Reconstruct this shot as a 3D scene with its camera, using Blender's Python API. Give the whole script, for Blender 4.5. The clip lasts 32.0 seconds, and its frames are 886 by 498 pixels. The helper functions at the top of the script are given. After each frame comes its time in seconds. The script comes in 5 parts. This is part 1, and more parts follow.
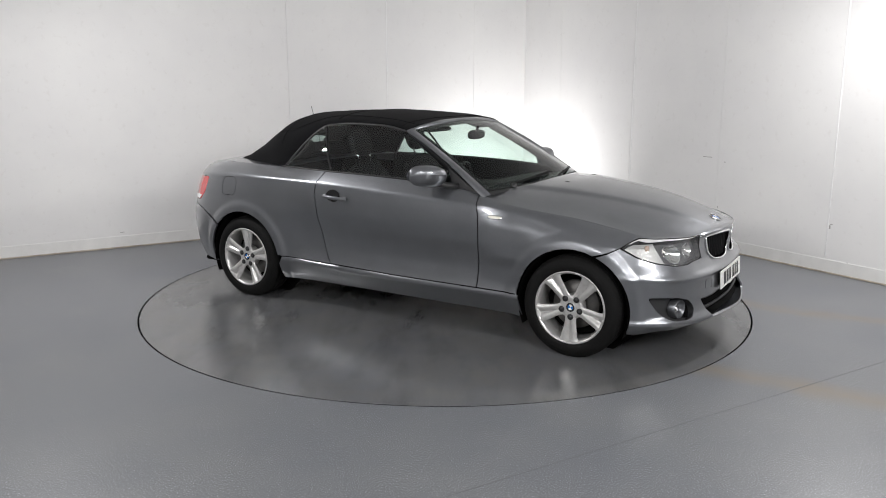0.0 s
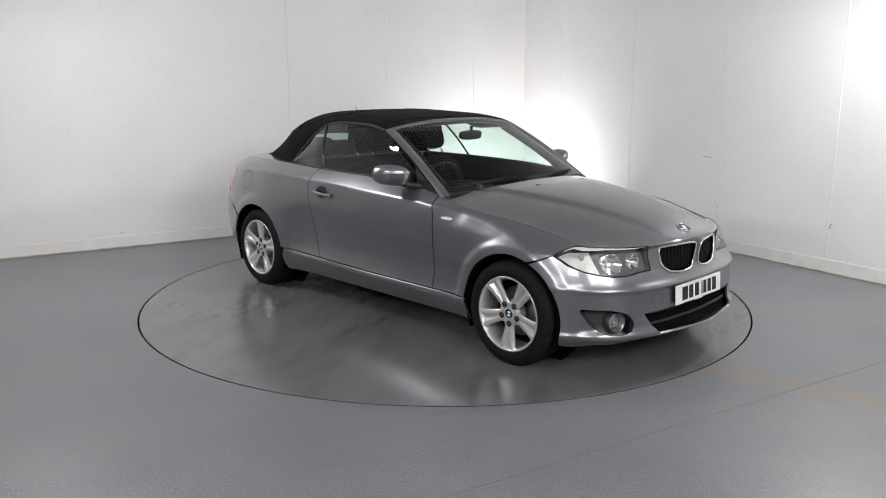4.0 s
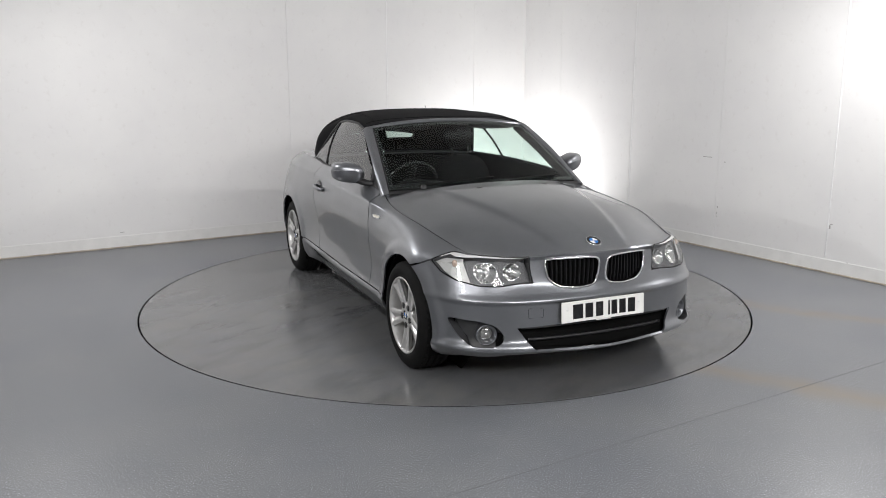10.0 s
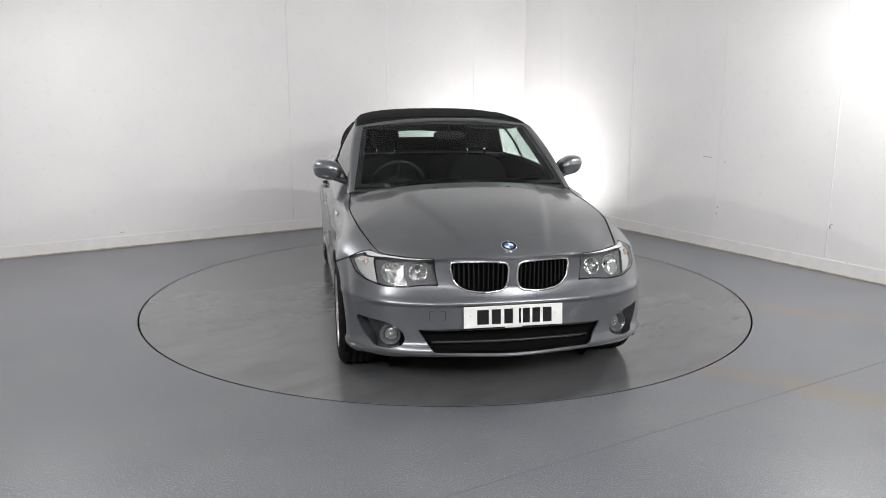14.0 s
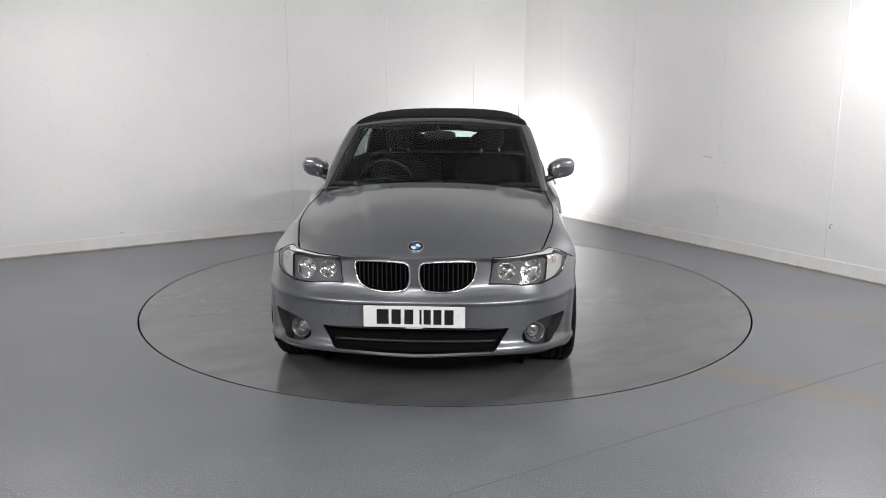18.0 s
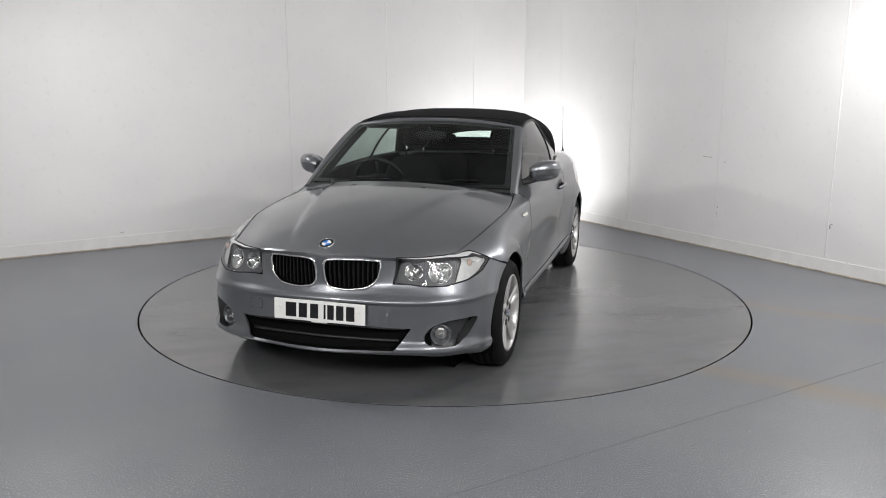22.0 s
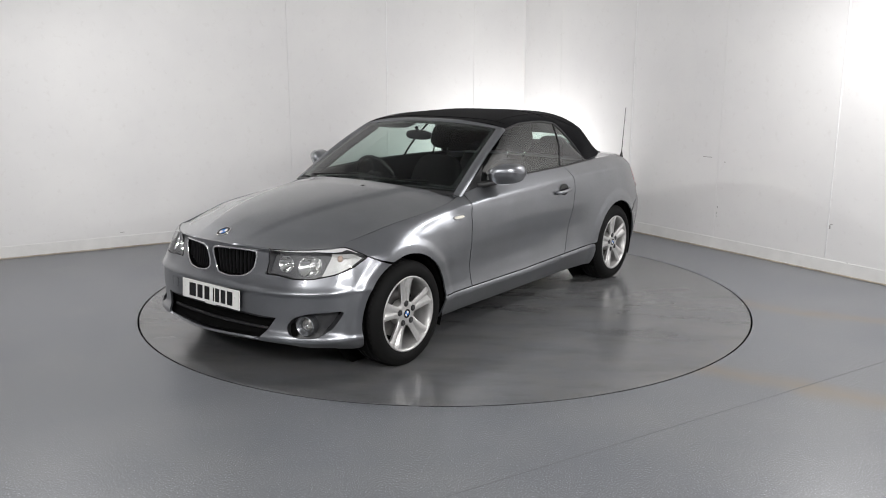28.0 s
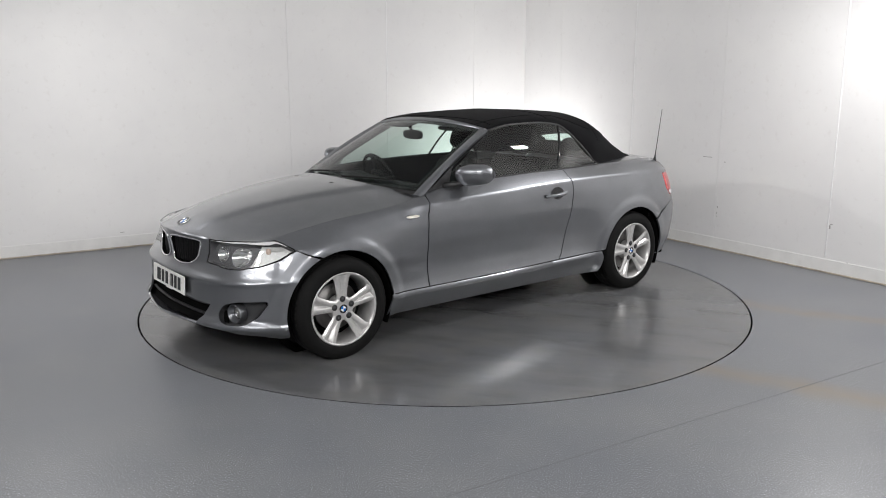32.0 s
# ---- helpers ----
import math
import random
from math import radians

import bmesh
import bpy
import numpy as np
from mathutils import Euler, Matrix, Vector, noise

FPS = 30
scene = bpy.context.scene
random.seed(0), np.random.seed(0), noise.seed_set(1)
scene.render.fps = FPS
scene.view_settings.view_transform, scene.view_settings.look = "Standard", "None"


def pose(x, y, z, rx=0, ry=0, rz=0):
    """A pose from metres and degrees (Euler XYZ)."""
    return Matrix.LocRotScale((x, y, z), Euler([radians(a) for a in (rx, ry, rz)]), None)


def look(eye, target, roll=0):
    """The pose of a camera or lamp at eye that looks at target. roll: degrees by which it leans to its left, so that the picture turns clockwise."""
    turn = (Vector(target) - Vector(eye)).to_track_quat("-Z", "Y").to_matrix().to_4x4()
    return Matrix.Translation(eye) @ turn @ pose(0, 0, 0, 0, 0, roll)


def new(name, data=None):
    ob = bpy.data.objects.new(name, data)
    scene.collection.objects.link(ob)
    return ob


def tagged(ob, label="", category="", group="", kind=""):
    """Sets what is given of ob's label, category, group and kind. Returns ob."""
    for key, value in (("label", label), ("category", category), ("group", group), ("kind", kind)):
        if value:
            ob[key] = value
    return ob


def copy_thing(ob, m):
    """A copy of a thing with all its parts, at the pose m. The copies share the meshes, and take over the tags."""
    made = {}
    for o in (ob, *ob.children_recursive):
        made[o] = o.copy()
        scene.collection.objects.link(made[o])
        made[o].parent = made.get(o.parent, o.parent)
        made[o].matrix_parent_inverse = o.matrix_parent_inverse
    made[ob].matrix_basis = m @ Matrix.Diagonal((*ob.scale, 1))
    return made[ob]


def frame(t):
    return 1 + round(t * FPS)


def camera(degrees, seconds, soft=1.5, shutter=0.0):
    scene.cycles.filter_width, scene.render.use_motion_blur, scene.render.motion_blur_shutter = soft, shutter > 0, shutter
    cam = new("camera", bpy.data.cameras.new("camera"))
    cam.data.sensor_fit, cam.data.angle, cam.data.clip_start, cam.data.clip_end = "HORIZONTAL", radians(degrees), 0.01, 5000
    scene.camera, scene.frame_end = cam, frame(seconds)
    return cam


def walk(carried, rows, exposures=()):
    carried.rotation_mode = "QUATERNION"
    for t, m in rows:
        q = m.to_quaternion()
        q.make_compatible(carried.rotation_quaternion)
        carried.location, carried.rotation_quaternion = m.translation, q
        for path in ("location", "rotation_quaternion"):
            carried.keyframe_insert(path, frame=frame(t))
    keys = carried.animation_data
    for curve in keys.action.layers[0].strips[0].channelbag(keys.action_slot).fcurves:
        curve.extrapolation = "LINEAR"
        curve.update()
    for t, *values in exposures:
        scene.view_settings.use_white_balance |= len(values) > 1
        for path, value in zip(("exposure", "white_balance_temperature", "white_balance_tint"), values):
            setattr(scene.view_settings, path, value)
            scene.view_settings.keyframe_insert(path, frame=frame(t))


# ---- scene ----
# One fixed camera looks at a car that a turntable carries round in a white studio.
cam = camera(58.23, 32.0, 1.0)
EYE = look((0, -6.039, 1.610), (-0.0137, 0, 0.3439))
EXPO = [(0, 0.0), (9.0, 0.0), (10.0, 0.08), (12.0, 0.16), (14.5, 0.16), (16.5, 0.04), (18.0, 0.02), (20.0, 0.0), (25.5, 0.0), (27.5, 0.07), (29.5, 0.06), (31.0, 0.03), (32.0, 0.02)]
walk(cam, [(0, EYE), (32.0, EYE)], EXPO)

# world, lights and exposure
world = bpy.data.worlds.new("studio")
scene.world = world
world.use_nodes = True
world.node_tree.nodes["Background"].inputs[0].default_value = (0.8, 0.85, 0.9, 1)
world.node_tree.nodes["Background"].inputs[1].default_value = 0.02


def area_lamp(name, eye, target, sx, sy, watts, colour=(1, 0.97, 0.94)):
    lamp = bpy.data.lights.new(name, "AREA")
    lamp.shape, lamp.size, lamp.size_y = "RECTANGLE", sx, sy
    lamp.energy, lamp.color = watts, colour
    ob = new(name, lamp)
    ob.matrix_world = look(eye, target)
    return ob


ROOM_H = 3.1
CORNER = Vector((1.0105, 4.2538, 0))
ALONG_L = Vector((-0.8555, -0.5178, 0))   # along the wall on the left of the corner
ALONG_R = Vector((0.5347, -0.8450, 0))    # along the other wall


def room(l, r, z=0.0):
    """A place in the room: metres from the corner along each wall, and up."""
    return CORNER + ALONG_L * l + ALONG_R * r + Vector((0, 0, z))


# flood lamps: one on each side of the turntable, two before it, one on the floor in the corner
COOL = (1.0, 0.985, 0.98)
area_lamp("side_lamp", (-3.10, -0.40, 2.62), (-1.5, 0.3, 0.1), 0.22, 0.12, 40, COOL)
area_lamp("side_lamp", (3.12, -0.40, 2.58), (1.6, -0.2, 0.0), 0.22, 0.12, 46, COOL)
area_lamp("front_lamp", (-3.0, -5.2, 2.90), (-0.3, 0, 0.6), 0.30, 0.20, 34, COOL)
area_lamp("front_lamp", (3.1, -5.2, 2.90), (0.3, 0, 0.6), 0.30, 0.20, 28, COOL)
# two unseen broad panels, added to fill the walls and soften shadows
area_lamp("rear_fill", (-2.0, -6.4, 2.76), (-0.4, 3.0, 1.0), 3.2, 0.6, 78, COOL)
area_lamp("rear_fill", (2.6, -6.2, 2.76), (1.2, 3.0, 1.0), 3.2, 0.6, 114, COOL)
area_lamp("corner_lamp", room(0.95, 0.95, 0.32), room(0, 0, 1.05), 0.6, 0.4, 24, COOL)


# ---------------------------------------------------------------- materials
def mat(name, colour=(0.5, 0.5, 0.5), rough=0.5, metal=0.0, coat=0.0, spec=0.5):
    m = bpy.data.materials.new(name)
    m.use_nodes = True
    b = m.node_tree.nodes["Principled BSDF"]
    b.inputs["Base Color"].default_value = (*colour, 1)
    b.inputs["Roughness"].default_value = rough
    b.inputs["Metallic"].default_value = metal
    b.inputs["Coat Weight"].default_value = coat
    b.inputs["Coat Roughness"].default_value = 0.04
    b.inputs["Specular IOR Level"].default_value = spec
    return m


def nodes_of(m):
    t = m.node_tree
    return t, t.nodes["Principled BSDF"]


def add(t, kind, **inputs):
    n = t.nodes.new(kind)
    for k, v in inputs.items():
        n.inputs[k.replace("_", " ")].default_value = v
    return n


def noise_tex(t, scale, detail=3.0, rough=0.5, coords="Object"):
    c = t.nodes.new("ShaderNodeTexCoord")
    n = add(t, "ShaderNodeTexNoise", Scale=scale, Detail=detail, Roughness=rough)
    t.links.new(c.outputs[coords], n.inputs["Vector"])
    return n


def ramp(t, src, stops):
    r = t.nodes.new("ShaderNodeValToRGB")
    e = r.color_ramp.elements
    while len(e) < len(stops):
        e.new(0.5)
    for el, (p, c) in zip(e, stops):
        el.position, el.color = p, (*c, 1)
    t.links.new(src, r.inputs[0])
    return r


def mix_rgb(t, a, b, fac, blend="MIX"):
    n = t.nodes.new("ShaderNodeMix")
    n.data_type, n.blend_type = "RGBA", blend
    for sock, v in ((n.inputs[0], fac), (n.inputs[6], a), (n.inputs[7], b)):
        if isinstance(v, bpy.types.NodeSocket):
            t.links.new(v, sock)
        elif isinstance(v, tuple):
            sock.default_value = (*v, 1)
        else:
            sock.default_value = v
    return n.outputs[2]


def bump(t, bsdf, height, strength, distance):
    n = add(t, "ShaderNodeBump", Strength=strength, Distance=distance)
    t.links.new(height, n.inputs["Height"])
    t.links.new(n.outputs[0], bsdf.inputs["Normal"])


def rough_var(t, bsdf, src, lo, hi):
    n = add(t, "ShaderNodeMapRange", To_Min=lo, To_Max=hi)
    t.links.new(src, n.inputs["Value"])
    t.links.new(n.outputs[0], bsdf.inputs["Roughness"])


def wall_material():
    m = mat("white_wall_cladding", (0.78, 0.775, 0.77), 0.38)
    t, b = nodes_of(m)
    big = noise_tex(t, 0.9, 4, 0.6)
    small = noise_tex(t, 14, 5, 0.65)
    base = ramp(t, big.outputs[0], [(0.3, (0.74, 0.735, 0.735)), (0.7, (0.80, 0.795, 0.785))])
    scuff = ramp(t, small.outputs[0], [(0.30, (0.90, 0.89, 0.88)), (0.42, (1, 1, 1))])
    t.links.new(mix_rgb(t, base.outputs[0], scuff.outputs[0], 0.5, "MULTIPLY"), b.inputs["Base Color"])
    rough_var(t, b, small.outputs[0], 0.34, 0.50)
    bump(t, b, big.outputs[0], 0.15, 0.01)
    return m


def floor_material(name, tint, gloss, tracks, grain=1.0):
    """Speckled grey safety vinyl; tracks: brown tyre trails that lead off the turntable."""
    m = mat(name, (0.2, 0.2, 0.2), 0.35)
    t, b = nodes_of(m)
    speck = noise_tex(t, 150, 2, 0.6)
    speck2 = noise_tex(t, 120, 1, 0.5)
    big = noise_tex(t, 1.1, 5, 0.6)
    streak = noise_tex(t, 3.2, 6, 0.7)
    s = grain
    c1 = ramp(t, speck.outputs[0], [(0.34, tuple((1 - 0.45 * s) * v for v in tint)), (0.46, tuple((1 - 0.06 * s) * v for v in tint)), (0.60, tint), (0.66, tuple((1 + 1.7 * s) * v for v in tint))])
    c2 = ramp(t, speck2.outputs[0], [(0.34, (1 - 0.15 * s,) * 3), (0.5, (1, 1, 1)), (0.68, (1.0, 1.0, 1.0)), (0.73, (1 + 1.1 * s,) * 3)])
    c3 = ramp(t, big.outputs[0], [(0.3, (0.86, 0.87, 0.90)), (0.7, (1.10, 1.09, 1.06))])
    col = mix_rgb(t, c1.outputs[0], c2.outputs[0], 1.0, "MULTIPLY")
    col = mix_rgb(t, col, c3.outputs[0], 1.0, "MULTIPLY")
    if tracks:
        geo = t.nodes.new("ShaderNodeNewGeometry")
        sep = t.nodes.new("ShaderNodeSeparateXYZ")
        t.links.new(geo.outputs["Position"], sep.inputs[0])

        def math_node(op, a, bb, clamp=False):
            n = t.nodes.new("ShaderNodeMath")
            n.operation, n.use_clamp = op, clamp
            for i, v in enumerate((a, bb)):
                if isinstance(v, bpy.types.NodeSocket):
                    t.links.new(v, n.inputs[i])
                else:
                    n.inputs[i].default_value = v
            return n.outputs[0]
        ang = math.radians(-30.5)
        side = math_node("ADD", math_node("MULTIPLY", sep.outputs[0], -math.sin(ang)), math_node("MULTIPLY", sep.outputs[1], math.cos(ang)))
        ahead = math_node("ADD", math_node("MULTIPLY", sep.outputs[0], math.cos(ang)), math_node("MULTIPLY", sep.outputs[1], math.sin(ang)))
        wob = math_node("MULTIPLY", math_node("SUBTRACT", big.outputs[0], 0.5), 0.35)
        side = math_node("ADD", side, wob)
        mask = None
        for centre, half in ((0.85, 0.13), (-0.72, 0.16)):
            d = math_node("ABSOLUTE", math_node("SUBTRACT", side, centre), 0)
            k = math_node("SUBTRACT", 1.0, math_node("DIVIDE", d, half), True)
            mask = k if mask is None else math_node("ADD", mask, k, True)
        mask = math_node("MULTIPLY", mask, math_node("GREATER_THAN", ahead, 1.9))
        mask = math_node("MULTIPLY", mask, math_node("MULTIPLY", streak.outputs[0], 1.5), True)
        col = mix_rgb(t, col, (0.205, 0.170, 0.128), mask)
    else:
        long_map = add(t, "ShaderNodeMapping", Scale=(2.4, 0.8, 1.0), Rotation=(0, 0, 0.5))
        tc = t.nodes.new("ShaderNodeTexCoord")
        t.links.new(tc.outputs["Object"], long_map.inputs["Vector"])
        scrape = add(t, "ShaderNodeTexNoise", Scale=1.7, Detail=7.0, Roughness=0.62)
        t.links.new(long_map.outputs[0], scrape.inputs["Vector"])
        marks = ramp(t, scrape.outputs[0], [(0.36, (0.74, 0.74, 0.75)), (0.50, (0.96, 0.96, 0.96)), (0.60, (1.0, 1.0, 1.0)), (0.72, (1.12, 1.12, 1.11))])
        col = mix_rgb(t, col, marks.outputs[0], 0.8, "MULTIPLY")
        worn = ramp(t, streak.outputs[0], [(0.42, (1.0, 1.0, 1.0)), (0.62, (1.03, 1.01, 0.965))])
        col = mix_rgb(t, col, worn.outputs[0], 1.0, "MULTIPLY")
    t.links.new(col, b.inputs["Base Color"])
    rough_var(t, b, streak.outputs[0], gloss - 0.03, gloss + 0.04)
    bump(t, b, speck.outputs[0], 0.05 * grain, 0.001)
    return m


def paint_material():
    m = mat("grey_metallic_paint", (0.115, 0.118, 0.127), 0.40, 0.85, 1.0)
    t, b = nodes_of(m)
    flake = noise_tex(t, 900, 1, 0.5)
    dust = noise_tex(t, 5, 5, 0.6)
    c = ramp(t, flake.outputs[0], [(0.35, (0.176, 0.183, 0.197)), (0.65, (0.250, 0.259, 0.277))])
    d = ramp(t, dust.outputs[0], [(0.35, (0.95, 0.95, 0.95)), (0.7, (1.04, 1.04, 1.04))])
    t.links.new(mix_rgb(t, c.outputs[0], d.outputs[0], 1.0, "MULTIPLY"), b.inputs["Base Color"])
    rough_var(t, b, flake.outputs[0], 0.29, 0.37)
    b.inputs["Coat Roughness"].default_value = 0.05
    return m


def glass_material(name, tint, least=0.088, bend=5.0):
    m = bpy.data.materials.new(name)
    m.use_nodes = True
    t = m.node_tree
    t.nodes.remove(t.nodes["Principled BSDF"])
    clear = add(t, "ShaderNodeBsdfTransparent")
    clear.inputs[0].default_value = (*tint, 1)
    gloss = add(t, "ShaderNodeBsdfGlossy", Roughness=0.01)
    lay = add(t, "ShaderNodeLayerWeight", Blend=0.5)
    power = t.nodes.new("ShaderNodeMath")
    power.operation = "POWER"
    power.inputs[1].default_value = bend
    t.links.new(lay.outputs["Facing"], power.inputs[0])
    fres = add(t, "ShaderNodeMapRange", To_Min=least, To_Max=1.0)
    t.links.new(power.outputs[0], fres.inputs["Value"])
    mix = t.nodes.new("ShaderNodeMixShader")
    t.links.new(fres.outputs[0], mix.inputs[0])
    t.links.new(clear.outputs[0], mix.inputs[1])
    t.links.new(gloss.outputs[0], mix.inputs[2])
    t.links.new(mix.outputs[0], t.nodes["Material Output"].inputs[0])
    return m


def cloth_material(name, colour, scale=900, rough=0.95):
    m = mat(name, colour, rough, spec=0.2)
    t, b = nodes_of(m)
    weave = noise_tex(t, scale, 2, 0.6)
    fade = noise_tex(t, 4, 4, 0.6)
    c = ramp(t, weave.outputs[0], [(0.3, tuple(0.8 * v for v in colour)), (0.7, tuple(1.25 * v for v in colour))])
    f = ramp(t, fade.outputs[0], [(0.3, (0.85, 0.85, 0.85)), (0.7, (1.15, 1.15, 1.15))])
    t.links.new(mix_rgb(t, c.outputs[0], f.outputs[0], 1.0, "MULTIPLY"), b.inputs["Base Color"])
    bump(t, b, weave.outputs[0], 0.12, 0.001)
    return m


def worn_material(name, colour, rough, metal=0.0, scale=60, coat=0.0, var=0.12):
    m = mat(name, colour, rough, metal, coat)
    t, b = nodes_of(m)
    n = noise_tex(t, scale, 4, 0.6)
    c = ramp(t, n.outputs[0], [(0.3, tuple(v * (1 - var) for v in colour)), (0.7, tuple(min(1, v * (1 + var)) for v in colour))])
    t.links.new(c.outputs[0], b.inputs["Base Color"])
    rough_var(t, b, n.outputs[0], max(0.02, rough - 0.08), rough + 0.08)
    return m


WALL = wall_material()
JOINT = worn_material("white_joint_strip", (0.82, 0.82, 0.82), 0.3, var=0.04)
SKIRT = worn_material("white_skirting", (0.76, 0.755, 0.74), 0.42, scale=6, var=0.05)
BEAD = worn_material("dirty_sealant", (0.42, 0.37, 0.30), 0.6, scale=7, var=0.35)
SMUDGE = mat("wall_smudge", (0.36, 0.35, 0.34), 0.7)
# for the unseen walls: greyer than WALL so the car reflects less light
DIM = worn_material("unseen_wall_grey", (0.58, 0.58, 0.585), 0.6, scale=3, var=0.06)
CEIL = worn_material("white_ceiling", (0.80, 0.80, 0.80), 0.8, scale=3, var=0.04)
FLOOR = floor_material("speckled_grey_vinyl", (0.175, 0.182, 0.196), 0.36, True)
TABLE = floor_material("turntable_vinyl", (0.140, 0.143, 0.149), 0.20, False, 0.25)
TABLE.node_tree.nodes["Principled BSDF"].inputs["Specular IOR Level"].default_value = 1.0
PIT = mat("pit_black", (0.01, 0.01, 0.01), 0.9)
PAINT = paint_material()
BLACK = worn_material("black_plastic", (0.016, 0.016, 0.017), 0.45, scale=40)
GLOSSBLACK = mat("gloss_black", (0.012, 0.012, 0.013), 0.15)
# near-black for liners, and for shade painted into gaps and openings
SHADE_LINER = mat("shade_and_liner_black", (0.004, 0.004, 0.004), 0.9, spec=0.05)
RUBBER = worn_material("tyre_rubber", (0.007, 0.007, 0.007), 0.72, scale=30)
RUBBER.node_tree.nodes["Principled BSDF"].inputs["Specular IOR Level"].default_value = 0.14
ALLOY = worn_material("silver_alloy", (0.58, 0.575, 0.565), 0.32, 0.60, 50, 0.3, 0.08)
STEEL = worn_material("dull_steel", (0.18, 0.175, 0.17), 0.45, 0.9, 40)
CHROME = mat("chrome", (0.85, 0.85, 0.86), 0.08, 1.0)
REFLECTOR = mat("lamp_reflector", (0.80, 0.80, 0.79), 0.10, 0.95)
LAMPSTRIP = mat("frosted_lamp_strip", (0.70, 0.70, 0.70), 0.35, 0.0, 0.5)
CRYSTAL = mat("fluted_clear_chamber", (0.52, 0.52, 0.51), 0.38, 0.25)
_t, _b = nodes_of(CRYSTAL)
_v = add(_t, "ShaderNodeTexVoronoi", Scale=70)
_t.links.new(_t.nodes.new("ShaderNodeTexCoord").outputs["Object"], _v.inputs["Vector"])
bump(_t, _b, _v.outputs["Distance"], 0.5, 0.004)
# this grey holds the shade inside the bumper ducts and bolt holes
RECESS_SHADE = worn_material("recess_shade_grey", (0.034, 0.035, 0.037), 0.42, scale=60)
FOGLENS = mat("frosted_fog_lens", (0.34, 0.34, 0.33), 0.14, 0.6, 0.8)
LAMPGREY = mat("lamp_housing_grey", (0.10, 0.10, 0.105), 0.50, 0.0)
GLASS = glass_material("tinted_window_glass", (0.74, 0.84, 0.80), 0.095, 3.5)
SCREEN = glass_material("tinted_screen_glass", (0.76, 0.84, 0.80), 0.024, 5.4)
LENS = glass_material("clear_lens", (0.95, 0.96, 0.96), 0.05)
TOPCLOTH = cloth_material("black_softtop_cloth", (0.0042, 0.0042, 0.0050))
SEATCLOTH = cloth_material("charcoal_seat_cloth", (0.0042, 0.0042, 0.0046), 300)
TRIM = worn_material("dark_interior_plastic", (0.007, 0.007, 0.008), 0.65, scale=25)
TRIM.node_tree.nodes["Principled BSDF"].inputs["Specular IOR Level"].default_value = 0.25
RED = mat("red_lamp_lens", (0.50, 0.012, 0.015), 0.12, coat=0.6)
BULB = mat("amber_bulb", (0.50, 0.38, 0.31), 0.2, coat=0.5)
AMBER = mat("clear_amber_lens", (0.78, 0.75, 0.66), 0.15, coat=0.5)
PLATE = worn_material("white_plate", (0.80, 0.80, 0.77), 0.35, scale=20, var=0.03)
BLUE = mat("badge_blue", (0.02, 0.16, 0.50), 0.25, coat=0.5)
WHITE = mat("badge_white", (0.80, 0.80, 0.80), 0.25, coat=0.5)


# ---------------------------------------------------------------- mesh helpers
def sharp_rim(me):
    """Which edges lie on an open rim: they stay crisp when the sheet gets its thickness."""
    use = np.zeros(len(me.edges), int)
    loops = np.empty(len(me.loops), int)
    me.loops.foreach_get("edge_index", loops)
    np.add.at(use, loops, 1)
    return use == 1


def part(name, bm, material, parent=None, label="", smooth=True):
    """Links a bmesh as one mesh object under a thing or a part."""
    me = bpy.data.meshes.new(name)
    bm.to_mesh(me)
    bm.free()
    if smooth:
        me.shade_smooth()
        rim = sharp_rim(me)
        if rim.any():
            flags = me.attributes.get("sharp_edge") or me.attributes.new("sharp_edge", "BOOLEAN", "EDGE")
            flags.data.foreach_set("value", rim)
    me.materials.append(material)
    ob = new(name, me)
    ob.parent = parent
    if label:
        ob["label"] = label
    return ob


def thing(name, label, category, group="", kind=""):
    return tagged(new(name), label, category, group, kind)


def box_bm(x0, x1, y0, y1, z0, z1, bevel=0.0, seg=2):
    bm = bmesh.new()
    bmesh.ops.create_cube(bm, size=1)
    for v in bm.verts:
        v.co = Vector((x0 + (v.co.x + 0.5) * (x1 - x0), y0 + (v.co.y + 0.5) * (y1 - y0), z0 + (v.co.z + 0.5) * (z1 - z0)))
    if bevel:
        bmesh.ops.bevel(bm, geom=bm.edges[:], offset=bevel, segments=seg, affect="EDGES", profile=0.5)
    return bm


def moved(bm, m):
    bm.transform(m)
    return bm


def joined(*bms):
    """One bmesh out of several."""
    out = bmesh.new()
    for b in bms:
        me = bpy.data.meshes.new("tmp")
        b.to_mesh(me)
        b.free()
        out.from_mesh(me)
        bpy.data.meshes.remove(me)
    return out


def mirrored(bm):
    for v in bm.verts:
        v.co.y = -v.co.y
    bmesh.ops.reverse_faces(bm, faces=bm.faces[:])
    return bm


def grid_bm(f, na, nb, closed_b=False):
    """A sheet of quads f(a, b), a and b from 0 to 1."""
    bm = bmesh.new()
    rows = []
    cols = nb if closed_b else nb + 1
    for i in range(na + 1):
        rows.append([bm.verts.new(f(i / na, j / nb)) for j in range(cols)])
    for i in range(na):
        for j in range(nb):
            k = (j + 1) % cols
            bm.faces.new((rows[i][j], rows[i + 1][j], rows[i + 1][k], rows[i][k]))
    return bm


def thick(ob, t, offset=-1.0):
    m = ob.modifiers.new("thickness", "SOLIDIFY")
    m.thickness, m.offset = t, offset
    return ob


